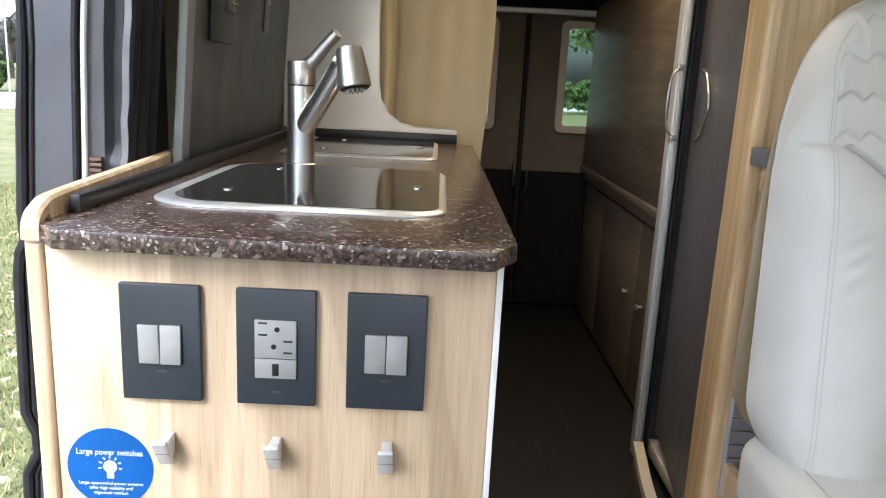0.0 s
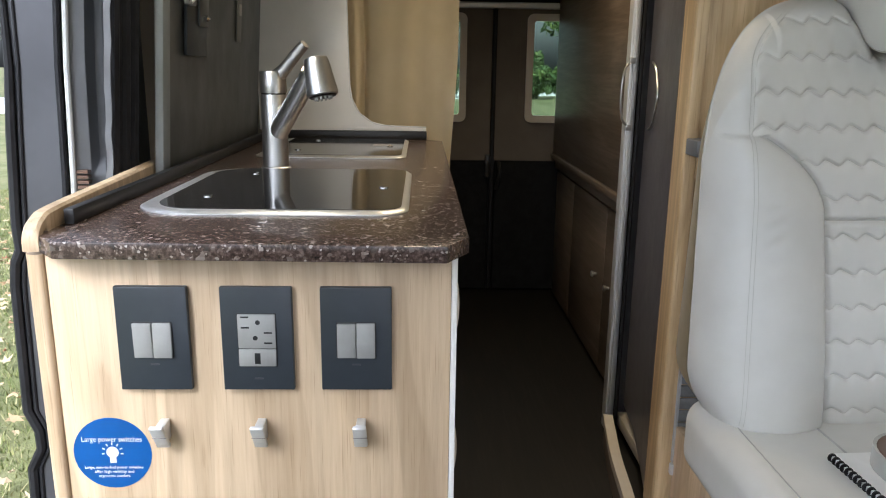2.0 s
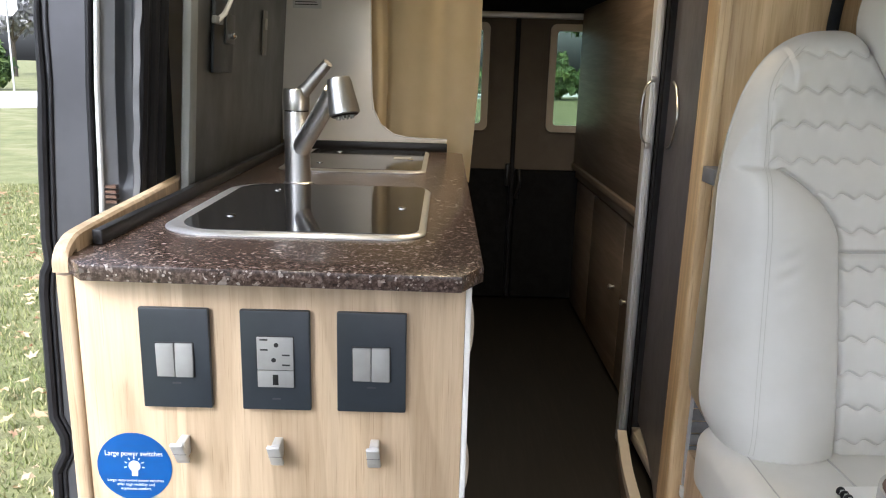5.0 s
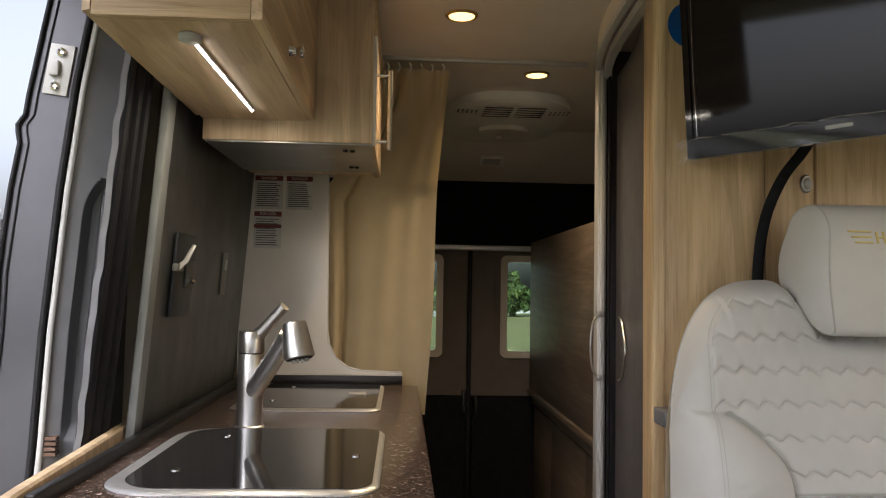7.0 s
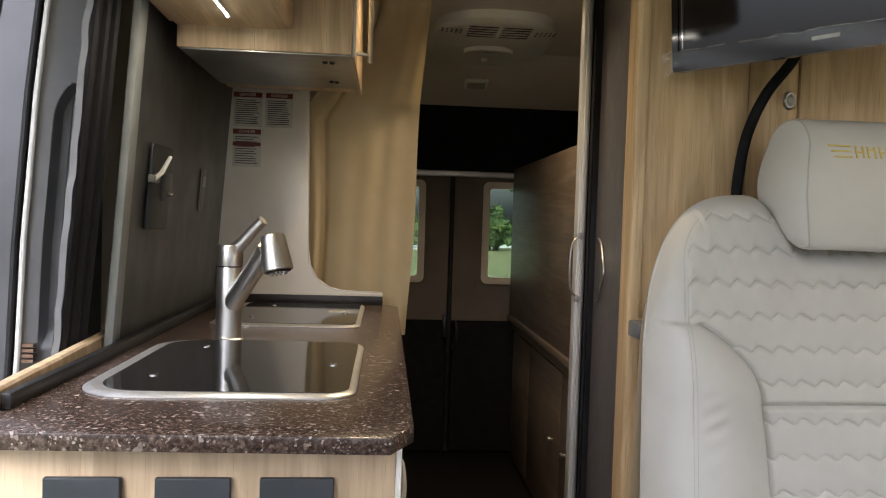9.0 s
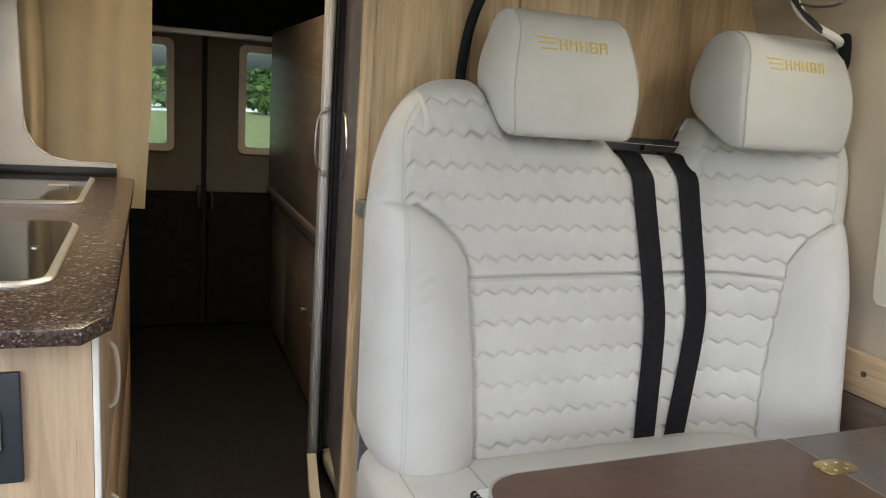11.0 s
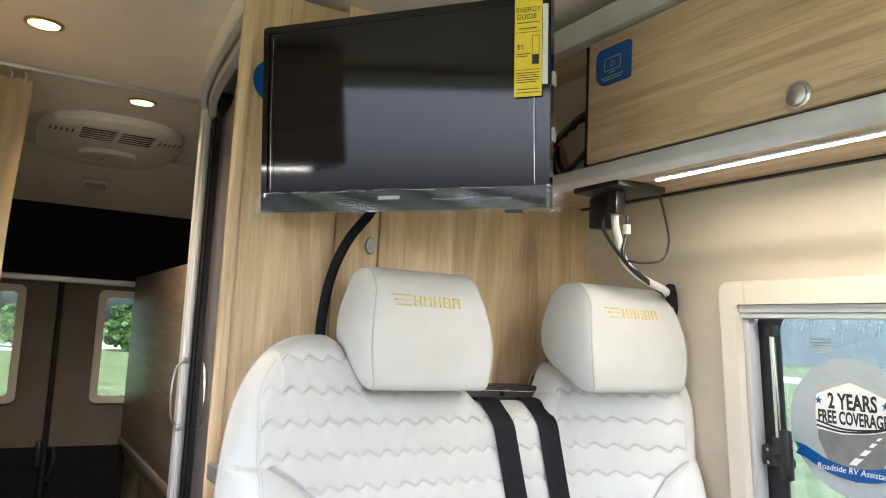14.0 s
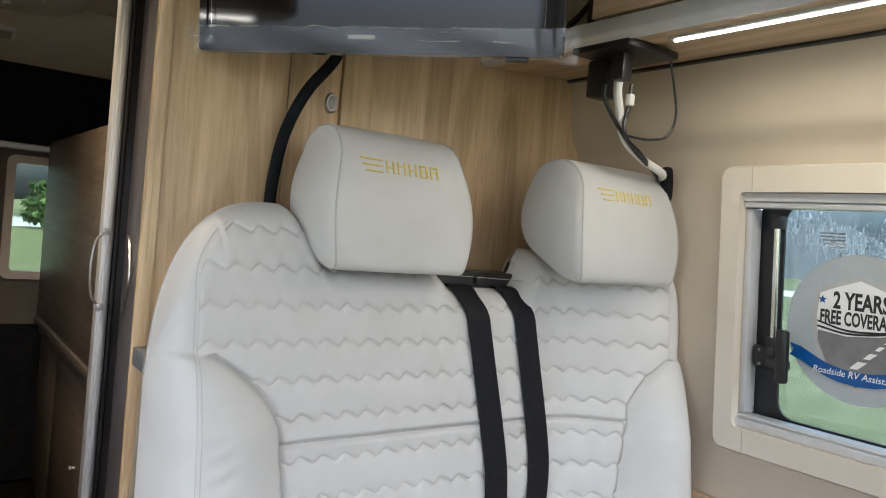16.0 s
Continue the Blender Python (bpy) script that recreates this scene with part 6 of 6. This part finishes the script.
# ---- table, notebook, papers ----
tb = grp("dinette_table", (0.9, -0.45, 0.6), "brown laminate folding table with pale edge band", "table")
main = rrect(0.487, 1.044, -0.80, -0.165, (0.004, 0.06, 0.06, 0.004), 8)
part("tabletop", prism(main, "z", 0.574, 0.598, 0.002), BROWN, tb)
part("edge_band", ring([(0.7655 + (p[0] - 0.7655) * 1.010, -0.4825 + (p[1] + 0.4825) * 1.010) for p in main], main, "z", 0.5735, 0.5975), LABELGREY, tb, "pale edge band")
part("leaf", box(1.0475, 1.285, -0.80, -0.165, 0.574, 0.598, 0.002), GREYTOP, tb, "grey-brown hinged leaf")
part("leaf_gap", box(1.0442, 1.0472, -0.80, -0.165, 0.576, 0.5955, 0), LABELGREY, tb)
hg = part("hinge", prism(rrect(1.012, 1.080, -0.285, -0.245, 0.016, 5), "z", 0.5982, 0.6005, 0.0006), BRASS, tb, "brass leaf hinge")
for hx, hy in ((1.022, -0.265), (1.036, -0.255), (1.036, -0.275), (1.058, -0.255), (1.058, -0.275), (1.071, -0.265)):
    part("screw", lathe([(0.0035, 0), (0.003, 0.001)], pose(hx, hy, 0.6005), 10), SATIN, hg)
part("table_leg", lathe([(0.16, 0), (0.16, 0.015), (0.03, 0.03), (0.03, 0.61), (0.09, 0.63), (0.09, 0.636)], pose(0.83, -0.60, ZF)), ALU, tb)
nb = grp("spiral_notebook", (0.62, -0.1, 0.4695), "white spiral-bound notebook lying on the seat", "notebook")
NM = pose(0.562, -0.045, 0.4695, 0, 0, 3)
part("page_block", moved(box(0.0, 0.15, -0.15, 0.045, 0.0, 0.008, 0.001), NM), PAPER, nb)
part("spiral", moved(join(*[lathe([(0.0068, -0.0008), (0.0068, 0.0008), (0.0054, 0.0008), (0.0054, -0.0008)], pose(0.0, -0.145 + 0.010 * k, 0.0065, 90, 0, 0), 14) for k in range(19)]), NM), BLACKPL, nb, "black wire binding")
pp = thing("paper_sheet", moved(prism([(0, 0), (0.10, 0.03), (0.13, -0.05), (0.02, -0.08)], "z", 0, 0.001), pose(0.70, 0.035, 0.4695) @ Matrix.Diagonal((0.7, 0.5, 1, 1))), PAPER, "white paper slip on the seat", "paper")

# ---- outside ----
GZ = -0.62
lawn = bmesh.new()
bmesh.ops.create_grid(lawn, x_segments=80, y_segments=80, size=400)
for v in lawn.verts:
    v.co.z = GZ
structure("ground", lawn, LAWN, "rough autumn lawn")


def strip(p0, p1, width, z):
    a, b = Vector((*p0, 0)), Vector((*p1, 0))
    q = Vector((-(b - a).y, (b - a).x, 0)).normalized() * width
    return prism([tuple(v.xy) for v in (a, b, b + q, a + q)], "z", z - 0.05, z)


structure("road", strip((-60, -27), (38, 84), 13, GZ + 0.03), CONCRETE, "pale concrete road")
structure("road_far", strip((40, -200), (40, 200), -9, GZ + 0.03), CONCRETE, "pale road beyond the lawn")


def grass(n, seed, x0, x1, y0, y1):
    rng = np.random.default_rng(seed)
    x = rng.uniform(x0, x1, n)
    y = rng.uniform(y0, y1, n)
    h = rng.uniform(0.015, 0.05, n)
    a = rng.uniform(0, 2 * np.pi, n)
    lean = rng.uniform(0.2, 1.1, n) * h
    w = rng.uniform(0.0025, 0.005, n)
    dx, dy = np.cos(a), np.sin(a)
    v = np.zeros((n, 3, 3))
    v[:, 0] = np.stack([x - dy * w, y + dx * w, np.full(n, GZ)], 1)
    v[:, 1] = np.stack([x + dy * w, y - dx * w, np.full(n, GZ)], 1)
    v[:, 2] = np.stack([x + dx * lean, y + dy * lean, GZ + h], 1)
    me = bpy.data.meshes.new("grass")
    me.from_pydata(v.reshape(-1, 3).tolist(), [], np.arange(3 * n).reshape(-1, 3).tolist())
    me.materials.append(BLADES)
    return me


tagged(new("grass", grass(170000, 3, -9.0, -0.85, -1.2, 9.0)), "short yellow-green autumn grass", "grass", "", "stuff")


def leaves(n, seed):
    rng = random.Random(seed)
    verts, faces = [], []
    for _ in range(n):
        x, y = -0.9 - 8 * rng.random() ** 1.3, -0.8 + 9 * rng.random()
        s = rng.uniform(0.014, 0.05)
        a = rng.uniform(0, 6.28)
        tip = rng.uniform(-0.4, 0.4)
        k = len(verts)
        lobes = 7
        for j in range(2 * lobes):
            r = s * (1.0 if j % 2 == 0 else 0.5) * (0.7 + 0.5 * abs(math.cos(j * math.pi / (2 * lobes))))
            t = a + 2 * math.pi * j / (2 * lobes)
            verts.append((x + r * math.cos(t), y + 0.8 * r * math.sin(t), GZ + 0.06 + tip * r * math.cos(t - a) + 0.02 * rng.random()))
        faces.append(tuple(range(k, k + 2 * lobes)))
    me = bpy.data.meshes.new("fallen_leaves")
    me.from_pydata(verts, [], faces)
    me.materials.append(FALLEN)
    return me


tagged(new("fallen_leaves", leaves(2600, 5)), "dry brown fallen oak leaves on the lawn", "leaves", "", "stuff")


def crown(center, size, n, leaf, seed, material, hollow=0.4):
    """Many small leaf clumps spread through a lumpy volume."""
    rng = np.random.default_rng(seed)
    d = rng.normal(size=(n, 3))
    d /= np.linalg.norm(d, axis=1)[:, None]
    r = (hollow + (1 - hollow) * rng.random(n) ** 0.6)
    lump = 0.78 + 0.22 * np.sin(3.1 * d[:, 0] * 2 + seed) * np.cos(2.7 * d[:, 1] * 2) + 0.12 * np.sin(9 * d[:, 2])
    p = np.array(center) + d * (r * lump)[:, None] * np.array(size)
    t1 = rng.normal(size=(n, 3)) * leaf
    t2 = rng.normal(size=(n, 3)) * leaf
    v = np.stack([p + t1, p + t2, p - t1, p - t2], 1).reshape(-1, 3)
    me = bpy.data.meshes.new("crown")
    me.from_pydata(v.tolist(), [], np.arange(4 * n).reshape(-1, 4).tolist())
    me.materials.append(material)
    return me


def tree(name, at, height, spread, seed, label, bare=False):
    g = grp(name, at, label, "tree")
    rng = random.Random(seed)
    b = Vector(at)
    limbs = [tube([b, b + Vector((0.1, 0, height * 0.3)), b + Vector((0.15, 0.1, height * 0.75))], [0.03 * height, 0.022 * height, 0.008 * height], 10)]
    for k in range(9):
        a = rng.uniform(0, 6.28)
        s = b + Vector((0.1, 0, height * rng.uniform(0.28, 0.6)))
        e = s + Vector((math.cos(a) * spread * 0.8, math.sin(a) * spread * 0.8, height * rng.uniform(0.12, 0.35)))
        limbs.append(tube([s, s.lerp(e, 0.5) + Vector((0, 0, 0.03 * height)), e], [0.011 * height, 0.007 * height, 0.003 * height], 7))
    part("trunk", join(*limbs), BARK, g)
    ob = new("crown", crown(b + Vector((0, 0, height * 0.66)), (spread, spread, height * 0.36), 2600, 0.045 * height * 0.35, seed, DRYWOOD if bare else FOLIAGE, 0.3))
    bpy.context.view_layer.update()
    ob.parent = g
    ob.matrix_parent_inverse = g.matrix_world.inverted()
    return g


def bush(at, w, h, seed, label):
    g = grp("bush", at, label, "bush")
    b = Vector(at)
    part("stems", join(*[tube([b, b + Vector((w * 0.3 * math.cos(k), w * 0.3 * math.sin(k), h * 0.7))], [0.05, 0.02], 6) for k in range(6)]), BARK, g)
    ob = new("crown", crown(b + Vector((0, 0, h * 0.5)), (w / 2, w / 2, h * 0.55), 3000, 0.05 * h, seed, FOLIAGE, 0.5))
    bpy.context.view_layer.update()
    ob.parent = g
    ob.matrix_parent_inverse = g.matrix_world.inverted()


bush((-23.5, 38.0, GZ), 2.6, 2.4, 11, "clipped round green bush across the road")
bush((6.5, 45.0, GZ), 3.2, 2.6, 12, "green garden bush behind the van")
bush((9.5, 47.0, GZ), 3.0, 2.2, 13, "green garden bush behind the van")
bush((1.0, 46.0, GZ), 3.4, 2.4, 14, "green garden bush behind the van")
tree("tree", (12.5, 58, GZ), 10, 4.0, 21, "leafy green tree behind the van")
tree("tree", (4.0, 62, GZ), 11, 4.2, 22, "leafy green tree behind the van")
tree("tree", (-3.0, 60, GZ), 9, 3.8, 23, "leafy green tree behind the van")
tree("tree", (-38, 66, GZ), 9, 4.0, 24, "thin bare tree across the road", True)
tree("tree", (-46, 72, GZ), 10, 4.4, 25, "thin bare tree across the road", True)


sg = grp("road_sign", (-17.7, 30.0, GZ), "octagonal road sign on a thin post, seen from its pale back", "road sign")
part("post", tube([(-17.7, 30.0, GZ - 0.1), (-17.68, 30.0, 1.5), (-17.66, 30.0, 3.5)], 0.035, 8), LABELGREY, sg)
part("sign_plate", prism([(-17.66 + 0.45 * math.cos(math.pi / 8 + k * math.pi / 4), 3.08 + 0.45 * math.sin(math.pi / 8 + k * math.pi / 4)) for k in range(8)], "y", 30.04, 30.055, 0.004), WHITE, sg, "pale octagonal plate")


def woods():
    rng = np.random.default_rng(8)
    n = 45000
    y = rng.uniform(-60, 150, n)
    top = 7.5 + 1.8 * np.sin(y * 0.13) + 1.5 * np.sin(y * 0.41 + 1) + rng.normal(0, 1.0, n)
    p = np.stack([rng.uniform(78, 96, n), y, GZ + top * (0.70 + 0.30 * rng.random(n))], 1)
    t1, t2 = rng.normal(size=(n, 3)) * (0.045, 0.045, 0.26), rng.normal(size=(n, 3)) * 0.05
    v = np.stack([p + t1, p + t2, p - t1, p - t2], 1).reshape(-1, 3)
    me = bpy.data.meshes.new("distant_woods")
    me.from_pydata(v.tolist(), [], np.arange(4 * n).reshape(-1, 4).tolist())
    me.materials.append(DRYWOOD)
    return me


tagged(new("distant_woods", woods()), "grey bare autumn woods in the distance", "woods", "", "stuff")


def far_ridge():
    """The closed edge of the woods, with an uneven top."""
    bm = bmesh.new()
    ys = [-70 + 0.5 * k for k in range(460)]
    rng = random.Random(31)
    hs = [6.9 + 1.2 * math.sin(y * 0.13) + 0.8 * math.sin(y * 0.41 + 1) + 0.5 * rng.random() for y in ys]
    g = [[bm.verts.new((97, y, GZ - 0.1)), bm.verts.new((97, y, GZ + h)), bm.verts.new((101, y, GZ + h * 0.9)), bm.verts.new((101, y, GZ - 0.1))] for y, h in zip(ys, hs)]
    for a, b in zip(g, g[1:]):
        for k in range(3):
            bm.faces.new((a[k], a[k + 1], b[k + 1], b[k]))
    return bm


structure("backdrop", far_ridge(), cloudy("far_woods", (0.27, 0.265, 0.275), (0.33, 0.325, 0.33), 0.95, scale=0.6, bumpy=0.4, bscale=3), "grey-violet edge of distant woods")
